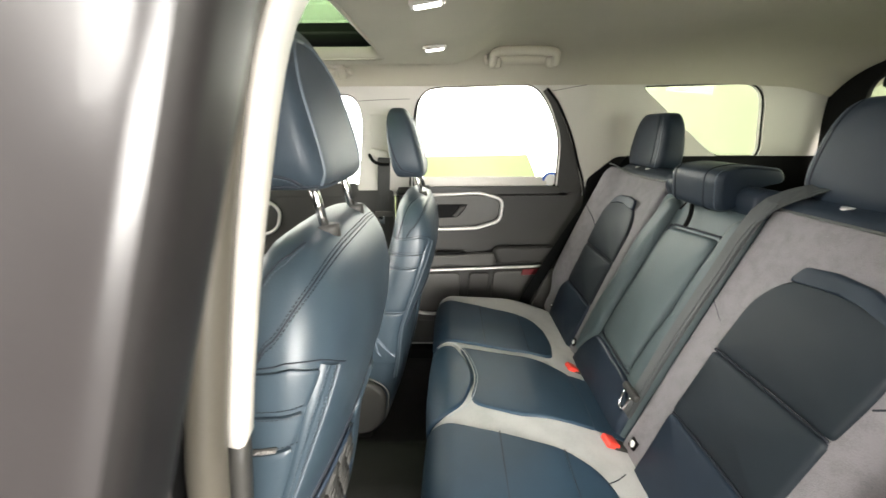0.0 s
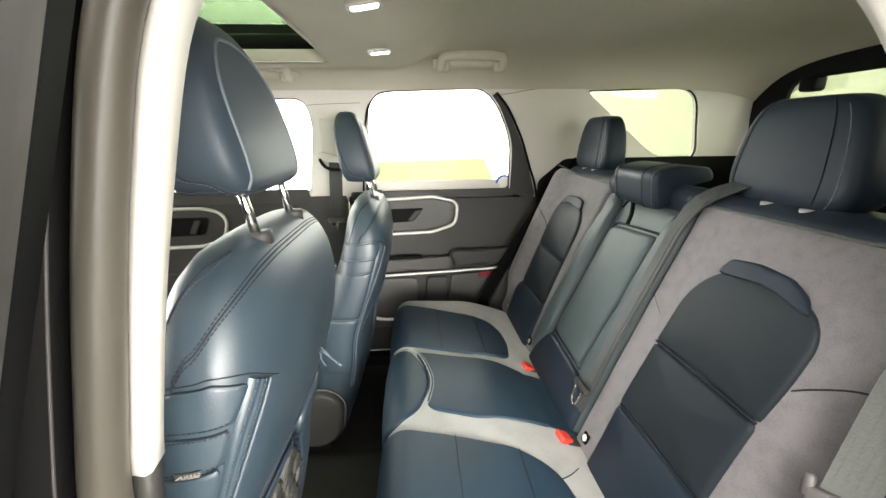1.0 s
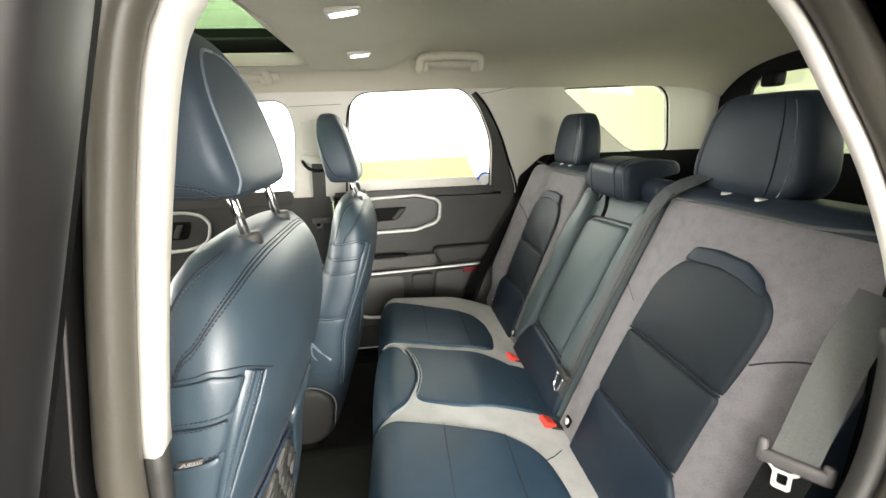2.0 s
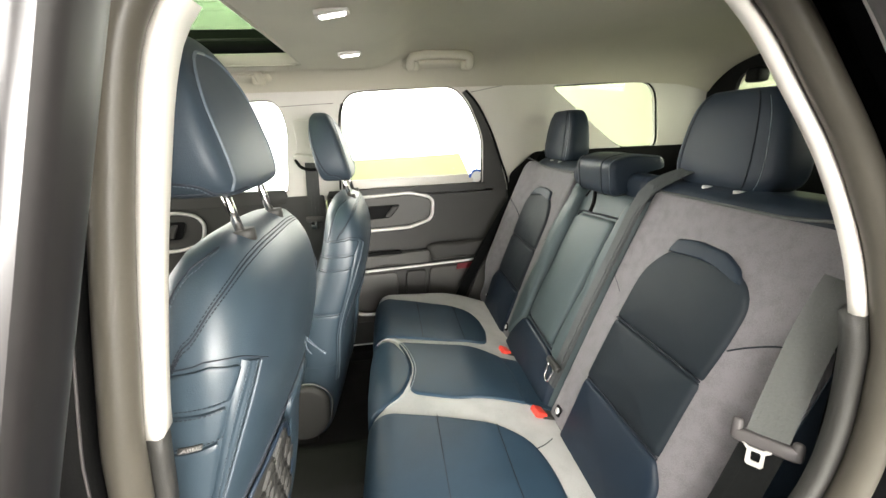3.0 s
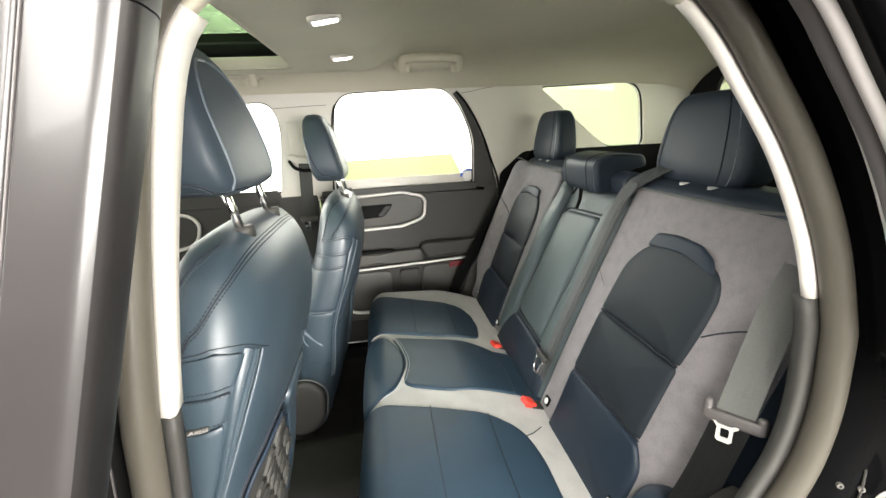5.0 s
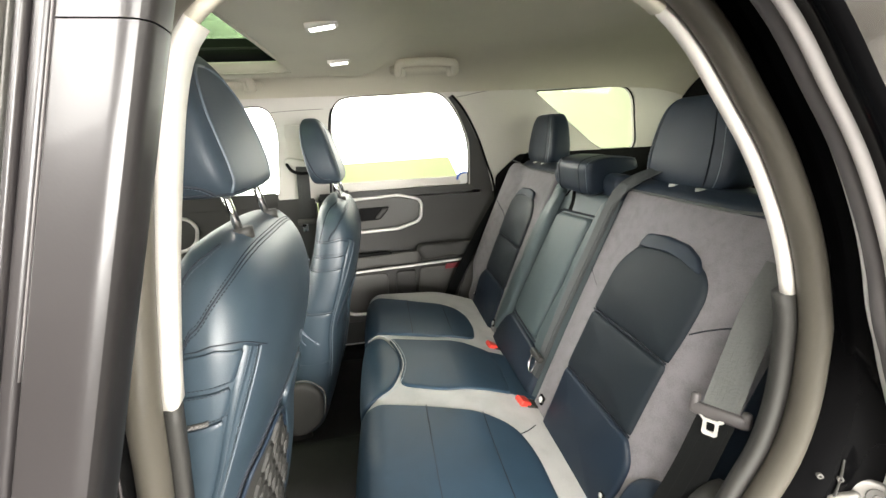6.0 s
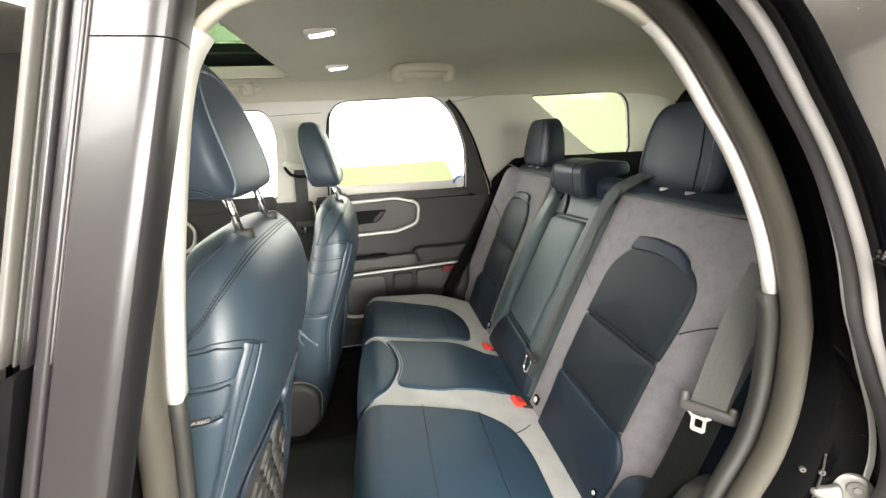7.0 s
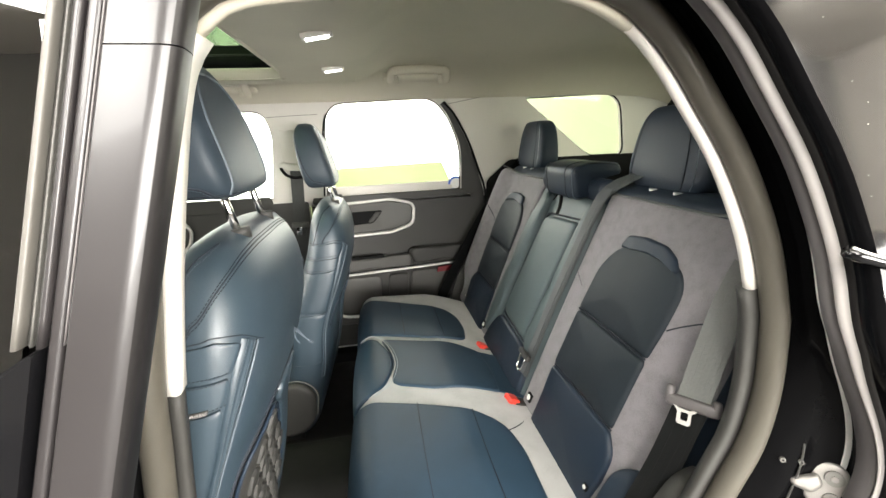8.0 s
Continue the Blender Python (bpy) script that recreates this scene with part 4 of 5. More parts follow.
pillow("plate", striker_place, rounded([(-0.022, -0.032), (0.022, -0.032), (0.024, 0.004), (0.012, 0.024), (-0.012, 0.022), (-0.024, 0.002)], 0.012), 0.006, 0.004, STEEL, striker)
pillow("lug", striker_place, rounded([(-0.040, -0.006), (-0.012, 0.010), (-0.006, -0.004), (-0.016, -0.018), (-0.036, -0.014)], 0.006), 0.016, 0.006, STEEL, striker)
for v0 in (0.006, -0.022):
    v, f = tube_data([striker_place(0.004, v0, 0.004), striker_place(0.004, v0, 0.0085)], 0.0095, 16)
    bolt = part("bolt", v, f, GREYPLASTIC, striker, "", False)
    v, f = tube_data([striker_place(0.004, v0, 0.008), striker_place(0.004, v0, 0.0098)], 0.004, 6)
    part("bolt_socket", v, f, STEEL, bolt, "", False)

# screws and a lock cable on the rear jamb
JAMB_OUT = Vector((-0.45, -0.89, 0.08)).normalized()
for at in (Vector((0.5209, -0.7174, 1.0623)), Vector((0.5393, -0.7251, 1.0614))):
    v, f = tube_data([at - JAMB_OUT * 0.001, at + JAMB_OUT * 0.0022, at + JAMB_OUT * 0.003], 0.0032, 12)
    screw = part("jamb_screw", v, f, GREYPLASTIC, shell, "small grey screw", False)
    v, f = tube_data([at + JAMB_OUT * 0.0028, at + JAMB_OUT * 0.0034], 0.0014, 6)
    part("screw_socket", v, f, RUBBER, screw, "", False)
tube("lock_cable", smooth_path([(0.5400, -0.7245, 1.0867), (0.5385, -0.7265, 1.066), (0.5345, -0.7280, 1.0432), (0.5240, -0.7290, 1.005), (0.512, -0.728, 0.97)], 30), 0.0013, CHARCOAL, shell, "thin charcoal lock cable")

# near cabin side behind the opening, and the dash end, to close the cabin
back_side = holed("wall_near", [(0.54, 1.30), (0.475, 1.45), (0.41, 1.60), (0.41, 1.70), (1.42, 1.70), (1.42, 1.30)], [QUARTER_WIN], lambda u, v, w: near(u, v, 0.02 + w), 0.03, CREAM, None)
tagged(back_side, "cream trim of the near rear pillar and quarter window", "pillar trim", kind="structure")
near_q = thing("quarter_window", near(0.95, 1.48), "yellow-green tinted fixed quarter window", "car window")
slab("pane", QUARTER_WIN, lambda u, v, w: near(u, v, -0.02 - w), 0.004, TINT, near_q)
dash = thing("dashboard", (-1.35, 0, 0.9), "charcoal dashboard ahead of the front seats", "dashboard")
rounded_box("top_pad", (0.30, 1.40, 0.60), 0.08, Matrix.Translation((-1.40, 0, 0.90)), CHARCOAL, dash)

# ---- front seats ----
_zs = [0.60, 0.75, 0.85, 0.98, 1.05, 1.12, 1.20, 1.26, 1.30, 1.33, 1.345, 1.352]
seat_rear = hermite(_zs, [-0.270, -0.218, -0.195, -0.172, -0.148, -0.122, -0.104, -0.104, -0.113, -0.127, -0.138, -0.152])
seat_thick = hermite(_zs, [0.15, 0.16, 0.165, 0.165, 0.16, 0.155, 0.145, 0.130, 0.112, 0.085, 0.060, 0.028])
seat_wide = hermite(_zs, [0.215, 0.228, 0.234, 0.240, 0.240, 0.238, 0.232, 0.222, 0.202, 0.168, 0.130, 0.075])
SEAT_Y = -0.372


def back_point(a, z):
    t, w, r = seat_thick(z) / 2, seat_wide(z), seat_rear(z)
    c, s = math.cos(a), math.sin(a)
    e = 2 / 3.0
    return Vector((r - t + t * math.copysign(abs(c) ** e, c), SEAT_Y + w * math.copysign(abs(s) ** e, s), z))


def back_surface(a, z, h):
    d = 1e-3
    p = back_point(a, z)
    ta, tz = back_point(a + d, z) - back_point(a - d, z), back_point(a, z + d) - back_point(a, z - d)
    n = ta.cross(tz)
    n = n.normalized() if n.length > 1e-12 else Vector((0, 0, 1))
    return p + n * h


def headrest_parts(parent, centre, size, lean, top, mat, square=4.0, power=3.4, edge=0.7, foot=0.0):
    """A padded headrest: size (thickness, width, height), lean of its face, top: how much it tapers."""
    cx, cy, cz = centre
    dx, dy, dz = size
    verts, faces = [], []
    rows, cols = 22, 48

    def shape(f, a):
        v = 2 * f - 1
        roll = (1 - abs(v) ** power) ** (1 / power) if abs(v) < 1 else 0.0
        if foot and v < 0:
            roll = max(0.0, 1 - abs(v) ** foot) ** (1 / foot)
        rim = edge if v > 0 or not foot else edge * 0.62
        w = dy / 2 * (1 - top[1] * f * f) * (1 - rim + rim * roll)
        t = dx / 2 * (1 - top[0] * f) * (1 - rim + rim * roll)
        c, s = math.cos(a), math.sin(a)
        e = 2 / square
        return Vector((cx + lean * (f - 0.5) * dz + t * math.copysign(abs(c) ** e, c), cy + w * math.copysign(abs(s) ** e, s), cz + (f - 0.5) * dz))

    for r in range(rows):
        f = 0.5 - 0.5 * math.cos(math.pi * r / (rows - 1))
        for k in range(cols):
            verts.append(shape(f, 2 * math.pi * k / cols))
    faces = [(r * cols + k, r * cols + (k + 1) % cols, (r + 1) * cols + (k + 1) % cols, (r + 1) * cols + k) for r in range(rows - 1) for k in range(cols)]
    faces += [tuple(range(cols)), tuple(range((rows - 1) * cols, rows * cols))]
    hr = part("headrest", verts, faces, mat, parent, "padded leather headrest")
    return hr, shape


def front_seat():
    seat = thing("bucket_seat", (-0.35, SEAT_Y, FLOORZ), "blue leather front seat with pale stitching and raised headrest", "car seat", "front seats")
    rows, cols = 40, 72
    verts = []
    for r in range(rows):
        z = 0.60 + (1.352 - 0.60) * (1 - (1 - r / (rows - 1)) ** 1.6)
        verts += [back_point(2 * math.pi * k / cols, z) for k in range(cols)]
    faces = [(r * cols + k, r * cols + (k + 1) % cols, (r + 1) * cols + (k + 1) % cols, (r + 1) * cols + k) for r in range(rows - 1) for k in range(cols)]
    faces += [tuple(range(cols)), tuple(range((rows - 1) * cols, rows * cols))]
    part("backrest", verts, faces, FRONTBLUE, seat)
    for sgn in (-1, 1):
        # ribbed side bolster below the shoulder seam
        left = [(1.016, 1.2405), (1.205, 1.1945), (1.258, 1.1364), (1.222, 1.061), (1.17, 0.95), (1.10, 0.80)]
        right = [(0.795, 1.2271), (0.985, 1.179), (1.088, 1.1224), (1.102, 1.0518), (1.05, 0.94), (0.98, 0.80)]
        for loop in (
            [(1.045, 1.2375), (1.40, 1.2475), (1.66, 1.2425), (2.35, 1.236), (2.35, 1.199), (1.654, 1.2046), (1.20, 1.2072)],
            [(1.225, 1.2012), (1.654, 1.1990), (2.35, 1.1935), (2.35, 1.159), (1.62, 1.1642), (1.27, 1.1690)],
            [(1.285, 1.1650), (1.62, 1.1592), (2.35, 1.154), (2.35, 1.035), (1.225, 1.035), (1.252, 1.08)],
            [(1.215, 1.028), (2.35, 1.028), (2.35, 0.86), (1.12, 0.86), (1.17, 0.95)],
        ):
            pillow("side_panel", back_surface, [(sgn * u, v) for u, v in rounded(loop, 0.008)], 0.0042, 0.0055, FRONTBLUE, seat, n=72, fill=8)
        band("piping_strip", back_surface, [(sgn * u, v) for u, v in left], [(sgn * u, v) for u, v in right], 0.004, FRONTBLUE, seat)
        for f in (0.30, 0.72):
            stitches("stitching", on(back_surface, [(sgn * (p[0] + (q[0] - p[0]) * f), p[1] + (q[1] - p[1]) * f) for p, q in zip(left, right)], 70, 0.0044), PIPING, seat)
        tube("strip_piping", on(back_surface, [(sgn * (u - 0.012), v) for u, v in right], 60, 0.0026), 0.0016, PIPING, seat)
        tube("pale_seam", on(back_surface, [(sgn * 1.22, 1.0315), (sgn * 2.3, 1.0315)], 40, 0.003), 0.0014, PIPING, seat)
        tube("seam", on(back_surface, [(sgn * 0.66, 1.220), (sgn * 0.996, 1.2435), (sgn * 1.408, 1.2522), (sgn * 1.655, 1.2472), (sgn * 2.4, 1.240)], 60, 0.0002), 0.0008, DARKTHREAD, seat)
        for z0, z1 in ((1.2090, 1.2062), (1.2000, 1.1972), (1.1702, 1.1655)):
            stitches("stitching", on(back_surface, [(sgn * 1.26, z0), (sgn * 1.654, z1), (sgn * 2.3, z1 - 0.005)], 50, 0.0046), DARKTHREAD, seat)
        front = [(1.36, 1.345), (1.50, 1.341), (1.614, 1.3328), (1.754, 1.3133), (1.95, 1.27), (2.2, 1.20)]
        tube("front_seam", on(back_surface, [(sgn * u, v) for u, v in front], 50, 0.0002), 0.0010, DARKTHREAD, seat)
        stitches("stitching", on(back_surface, [(sgn * (u - 0.05), v - 0.002) for u, v in front], 60, 0.0006), PIPING, seat)
    # shoulder seam across the top and down both sides
    half = [(1.665, 1.2470), (1.526, 1.2776), (1.278, 1.3015), (0.828, 1.3213), (0.4, 1.330)]
    arc = [(-a, z) for a, z in half] + [(0.0, 1.332)] + half[::-1]
    tube("shoulder_seam", on(back_surface, arc, 120, 0.0), 0.0010, DARKTHREAD, seat)
    for dz in (-0.0042, 0.0042):
        stitches("stitching", on(back_surface, [(a, z + dz) for a, z in arc], 160, 0.0004), DARKTHREAD, seat, length=0.0034, gap=0.0016, r=0.0007)
    # back pocket of honeycomb mesh under the shell's lower edge
    # A dark cord draws the shaded crease where the shell bulges over.
    tube("shell_edge", on(back_surface, [(-0.84, 0.97), (-0.73, 1.036), (-0.5, 1.064), (-0.25, 1.0815), (0.0, 1.086), (0.25, 1.074), (0.45, 1.045), (0.58, 0.99)], 60, 0.0), 0.0026, DARKTHREAD, seat)
    EDGE = [(-0.78, 0.64), (-0.77, 0.95), (-0.71, 1.030), (-0.5, 1.056), (-0.25, 1.072), (-0.06, 1.03), (0.06, 0.95), (0.16, 0.85), (0.18, 0.64)]
    pocket = pillow("back_pocket", back_surface, rounded(EDGE, 0.05), 0.006, 0.006, CHARCOAL, seat, "grey honeycomb mesh back pocket", n=64, fill=6)
    tube("pocket_edge", on(back_surface, EDGE, 60, 0.006), 0.003, DEEP, pocket)
    pillow("rear_bolster", back_surface, rounded([(0.21, 0.66), (0.19, 0.86), (0.09, 0.96), (-0.08, 1.062), (0.1, 1.082), (0.4, 1.05), (0.62, 0.95), (0.62, 0.66)], 0.05), 0.008, 0.008, FRONTBLUE, seat, n=80, fill=7, puff=0.003)
    cell = 0.044
    row = 0
    z = 0.655
    while z < 1.045:
        lat = -0.20 + (cell / 2 if row % 2 else 0)
        while lat < 0.20:
            w = seat_wide(z)
            a = math.copysign(math.asin(min(abs(lat) / w, 0.999) ** 1.5), lat)
            lim = 0.70 - max(0.0, z - 0.95) * 4
            if -lim < a < min(0.12, 0.0 - (z - 0.95) * 2.0):
                hexa = []
                for q in np.linspace(math.pi / 6, math.pi / 6 + 2 * math.pi, 6, endpoint=False):
                    l2 = lat + 0.46 * cell * math.cos(q)
                    s2 = min(abs(l2) / w, 0.999)
                    hexa.append((math.copysign(math.asin(s2 ** 1.5), l2), z + 0.50 * cell * math.sin(q)))
                pv, pf = pillow_data(back_surface, hexa, 0.011, 0.010, n=6, fill=2, puff=0.001)
                part("pocket_cell", pv, pf, CHARCOAL, pocket, smooth=False)
            lat += cell
        z += cell * 0.80
        row += 1
    # cushion, base and side shield
    rounded_box("seat_cushion", (0.50, 0.50, 0.16), 0.06, Matrix.Translation((-0.60, SEAT_Y, 0.80)), FRONTBLUE, seat)
    pillow("side_shield", lambda u, v, h: (u, SEAT_Y - 0.225 - h, v), rounded([(-0.42, 0.64), (-0.40, 0.78), (-0.31, 0.815), (-0.255, 0.77), (-0.265, 0.66), (-0.33, 0.61)], 0.05), 0.03, 0.015, CHARCOAL, seat, "charcoal plastic side shield")
    tube("shield_edge", [(u, SEAT_Y - 0.250, v) for u, v in smooth_path([(-0.40, 0.795), (-0.31, 0.818), (-0.252, 0.775), (-0.258, 0.69)], 30)], 0.0020, GREYPLASTIC, seat)
    for dy in (-0.19, 0.19):
        rounded_box("seat_rail", (0.55, 0.035, 0.05), 0.008, Matrix.Translation((-0.64, SEAT_Y + dy, FLOORZ + 0.04)), CHARCOAL, seat)
        rounded_box("rail_end", (0.05, 0.012, 0.012), 0.003, Matrix.Translation((-0.350, SEAT_Y + dy, FLOORZ + 0.060)), CHROME, seat, "bright rail end")
        rounded_box("riser", (0.40, 0.03, 0.20), 0.01, Matrix.Translation((-0.52, SEAT_Y + dy, FLOORZ + 0.15)), CHARCOAL, seat)
    # headrest
    hr, shape = headrest_parts(seat, (-0.201, SEAT_Y, 1.496), (0.105, 0.255, 0.200), -0.20, (0.26, 0.34), HEADBLUE, 6.0, 2.4, 0.80, 3.3)
    for sgn in (-1, 1):
        pts = [np.array(shape(f, sgn * a)) for f, a in smooth_path([(0.04, 0.80), (0.10, 0.53), (0.15, 0.478), (0.25, 0.45), (0.45, 0.463), (0.55, 0.46), (0.675, 0.37), (0.78, 0.21), (0.845, 0.06), (0.865, 0.0)], 60)]
        tube("piping", pts, 0.0021, PIPING, hr)
        low = [np.array(shape(f, sgn * a)) for f, a in smooth_path([(0.03, 1.44), (0.08, 1.55), (0.17, 1.65), (0.37, 1.85), (0.6, 2.05), (0.93, 2.25)], 60)]
        tube("seam", low, 0.0015, DARKTHREAD, hr)
        stitches("stitching", [p + np.array((0.0035, -0.0006 * sgn, 0.002)) for p in low], PIPING, hr)
        stitches("stitching", [p + np.array((-0.0035, -0.0006 * sgn, -0.002)) for p in low], PIPING, hr)
        rim = [np.array(shape(0.035, sgn * a)) for a in np.linspace(0.1, 2.4, 50)]
        tube("base_seam", rim, 0.0013, DARKTHREAD, hr)
        y = SEAT_Y + sgn * 0.070
        tube("post", [(-0.149, y, 1.335), (-0.1595, y, 1.3825), (-0.170, y, 1.43)], 0.0060, CHROME, hr, "chrome headrest post", sides=14)
        v, f = tube_data([(-0.149, y, 1.338), (-0.1495, y, 1.348), (-0.150, y, 1.352)], 0.0145, 18, flat=1.3)
        part("post_collar", v, f, CHARCOAL, seat, "charcoal headrest post collar")
    return seat


driver_seat = front_seat()
passenger_seat = copy_thing(driver_seat, Matrix.Translation((-0.35 + 0.066, -SEAT_Y, FLOORZ - 0.068)))
tagged(passenger_seat, "blue leather front passenger seat seen from its inner side")
# the passenger's back pocket lies on the door side, out of sight
for ob in [o for o in passenger_seat.children_recursive if o.name.split(".")[0] in ("pocket_cell", "pocket_edge", "back_pocket")]:
    bpy.data.objects.remove(ob)

tie = thing("tag_string", (-0.11, -0.35, 1.13), "pale looped string of a hang tag behind the driver's seat", "string")
tube("loop", smooth_path([(-0.124, -0.352, 1.160), (-0.116, -0.350, 1.148), (-0.108, -0.346, 1.134), (-0.099, -0.343, 1.118), (-0.091, -0.342, 1.109)], 24), 0.0010, PIPING, tie)
tube("loop", smooth_path([(-0.122, -0.354, 1.150), (-0.112, -0.348, 1.136), (-0.103, -0.346, 1.124), (-0.094, -0.341, 1.113)], 24), 0.0009, PIPING, tie)
tube("end", smooth_path([(-0.121, -0.352, 1.158), (-0.117, -0.351, 1.138), (-0.115, -0.350, 1.122), (-0.110, -0.349, 1.113)], 16), 0.0010, PIPING, tie)
tube("knot", [(-0.0945, -0.342, 1.1125), (-0.0875, -0.342, 1.107)], 0.0022, PIPING, tie)

tag = pillow("cloth_tag", back_surface, rounded([(-1.580, 1.1622), (-1.580, 1.1690), (-1.448, 1.1710), (-1.448, 1.1642)], 0.001), 0.0062, 0.001, CHARCOAL, driver_seat, "small charcoal cloth tag with pale letters")


def lettering(word, parent, a0, a1, z0, z1, rise, mat):
    """The word as flat letters on the seat's side, from a0 to a1."""
    curve = bpy.data.curves.new("lettering", "FONT")
    curve.body = word
    ob = bpy.data.objects.new("lettering", curve)
    scene.collection.objects.link(ob)
    bpy.context.view_layer.update()
    me = bpy.data.meshes.new_from_object(ob.evaluated_get(bpy.context.evaluated_depsgraph_get()))
    bpy.data.objects.remove(ob)
    xs, ys = [v.co.x for v in me.vertices], [v.co.y for v in me.vertices]
    wide, high = max(xs) - min(xs), max(ys) - min(ys)
    for v in me.vertices:
        fx, fy = (v.co.x - min(xs)) / wide, (v.co.y - min(ys)) / high
        v.co = back_surface(a0 + (a1 - a0) * fx, z0 + (z1 - z0) * fy + rise * fx, 0.0068)
    me.materials.append(mat)
    return hang("lettering", me, parent, "white printed letters")


lettering("AIRBAG", tag, -1.573, -1.455, 1.1634, 1.1676, 0.0018, STRIPGREY)

# ---- rear seat ----
BT, BN = Vector((0.3808, 0, 0.9247)), Vector((-0.9247, 0, 0.3808))


def bench_back(y, s, h):
    """The rear backrest's face: y across, s up along it."""
    rise = 0.030 if y > 0 else -0.022 * (1 - smoothstep(0.30, 0.40, s))
    h = h + rise * smoothstep(0.487, 0.570, abs(y)) * smoothstep(0.0, 0.12, s) + 0.006 * math.sin(math.pi * min(max(s / 0.5, 0), 1))
    p = Vector((0.40, y, 0.82)) + BT * s + BN * h
    return p


def backrest(y0, y1, label, sgn):
    """One outer backrest, y0 the inner side and y1 the outer side."""
    t = thing("bench_seat_back", (0.45, (y0 + y1) / 2, 0.80), label, "seat backrest", "rear backrests")
    lo, hi = min(y0, y1), max(y0, y1)
    pillow("fabric_cover", bench_back, rounded([(lo, -0.06), (hi, -0.06), (hi, 0.52, 0.05), (hi - 0.02 * (sgn > 0), 0.550, 0.05), (lo + 0.02 * (sgn < 0), 0.550, 0.05), (lo, 0.52, 0.05)], 0.02), 0.0, 0.022, FABRIC, t, depth=0.10, n=110, fill=16)
    a, b = sgn * 0.250, sgn * 0.490
    m = (a + b) / 2
    # leather inset in three padded panels
    pillow("inset_upper", bench_back, [(sgn * u, v) for u, v in rounded([(0.251, 0.271, 0.006), (0.489, 0.271, 0.006), (0.496, 0.34), (0.496, 0.405, 0.035), (0.468, 0.440, 0.035), (0.389, 0.450, 0.03), (0.300, 0.443, 0.04), (0.256, 0.385, 0.06)], 0.03)], 0.008, 0.012, INSET, t, "dark perforated leather panel", puff=0.006, n=110)
    pillow("inset_middle", bench_back, [(sgn * u, v) for u, v in rounded([(0.246, 0.121), (0.486, 0.121), (0.489, 0.266), (0.251, 0.266)], 0.007)], 0.008, 0.012, INSET, t, "dark perforated leather panel", puff=0.006, n=96)
    pillow("inset_lower", bench_back, [(sgn * u, v) for u, v in rounded([(0.246, -0.045), (0.500, -0.045), (0.514, 0.03), (0.512, 0.085, 0.03), (0.486, 0.1165), (0.246, 0.1165)], 0.008)], 0.009, 0.012, DEEP, t, puff=0.006, n=96)
    for s0 in (0.1187, 0.2685):
        tube("groove", on(bench_back, [(a, s0), (m, s0), (b - sgn * 0.004, s0)], 30, 0.002), 0.0022, DARKTHREAD, t)
    # leather pull lip above the inset
    pillow("pull_lip", bench_back, [(sgn * u, v) for u, v in rounded([(0.296, 0.434), (0.36, 0.441), (0.42, 0.440), (0.472, 0.426), (0.454, 0.452), (0.420, 0.468), (0.36, 0.472), (0.308, 0.464)], 0.008)], 0.011, 0.007, NAVY, t, "navy leather pull lip", n=60, fill=4)
    tube("bolster_seam", on(bench_back, [(sgn * 0.498, 0.333), (sgn * 0.52, 0.352), (sgn * 0.555, 0.374), (sgn * 0.60, 0.388)], 30, 0.0006), 0.0013, DARKTHREAD, t)
    tube("inner_seam", on(bench_back, [(sgn * 0.170, 0.345), (sgn * 0.22, 0.315)], 16, -0.0002), 0.0007, DARKTHREAD, t)
    stitches("stitching", on(bench_back, [(sgn * 0.578, 0.175), (sgn * 0.580, 0.06), (sgn * 0.580, -0.02)], 40, 0.0012), THREAD, t)
    # leather cap along the top edge
    prof = rounded([(0.606, 1.300), (0.612, 1.331), (0.640, 1.347), (0.735, 1.340), (0.735, 1.295)], 0.012)
    ys = np.linspace(lo + 0.003, hi - 0.003, 24)
    v = [(px, y, pz - 0.018 * smoothstep(0.54, 0.61, abs(y))) for y in ys for px, pz in prof]
    m2 = len(prof)
    f = [(i * m2 + k, i * m2 + (k + 1) % m2, (i + 1) * m2 + (k + 1) % m2, (i + 1) * m2 + k) for i in range(23) for k in range(m2)] + [tuple(range(m2)), tuple(range(23 * m2, 24 * m2))]
    part("top_cap", v, f, NAVY, t, "navy leather top cap")
    tube("cap_piping", on(bench_back, [(y, 0.542 + 0.012 * smoothstep(0.45, 0.58, abs(y))) for y in np.linspace(lo + 0.02, hi - 0.02, 14)], 50, -0.002), 0.0026, GREYWEB, t)
    # anchor buttons
    for y in (sgn * 0.215, sgn * 0.495):
        p = bench_back(y, 0.0, 0.012)
        v, f = tube_data([p - BN * 0.004, p + BN * 0.001], 0.014 if abs(y) < 0.4 else 0.008, 4)
        tabbed = part("anchor_tab", v, f, RUBBER, t, "black child seat anchor tab", False)
        v, f = tube_data([p, p + BN * 0.0022], 0.0075 if abs(y) < 0.4 else 0.0042, 14)
        part("anchor_symbol", v, f, WHITE, tabbed)
    # headrest
    c = -0.293 if sgn < 0 else 0.455
    hr, shape = headrest_parts(t, (0.678, c, 1.424), (0.092, 0.252, 0.174), 0.06, (0.30, 0.26), NAVY, 4.6, 3.6, 0.6)
    for q in (-1, 1):
        pts = [np.array(shape(f, math.pi - q * (0.60 if q > 0 else 0.30))) for f in np.linspace(0.03, 0.97, 50)]
        tube("piping", pts, 0.0014, DARKTHREAD, hr)
        stitches("stitching", [np.array(shape(f, math.pi - q * (0.84 if q > 0 else 0.62))) + np.array((-0.0008, 0, 0)) for f in np.linspace(0.06, 0.92, 60)], THREAD, hr)
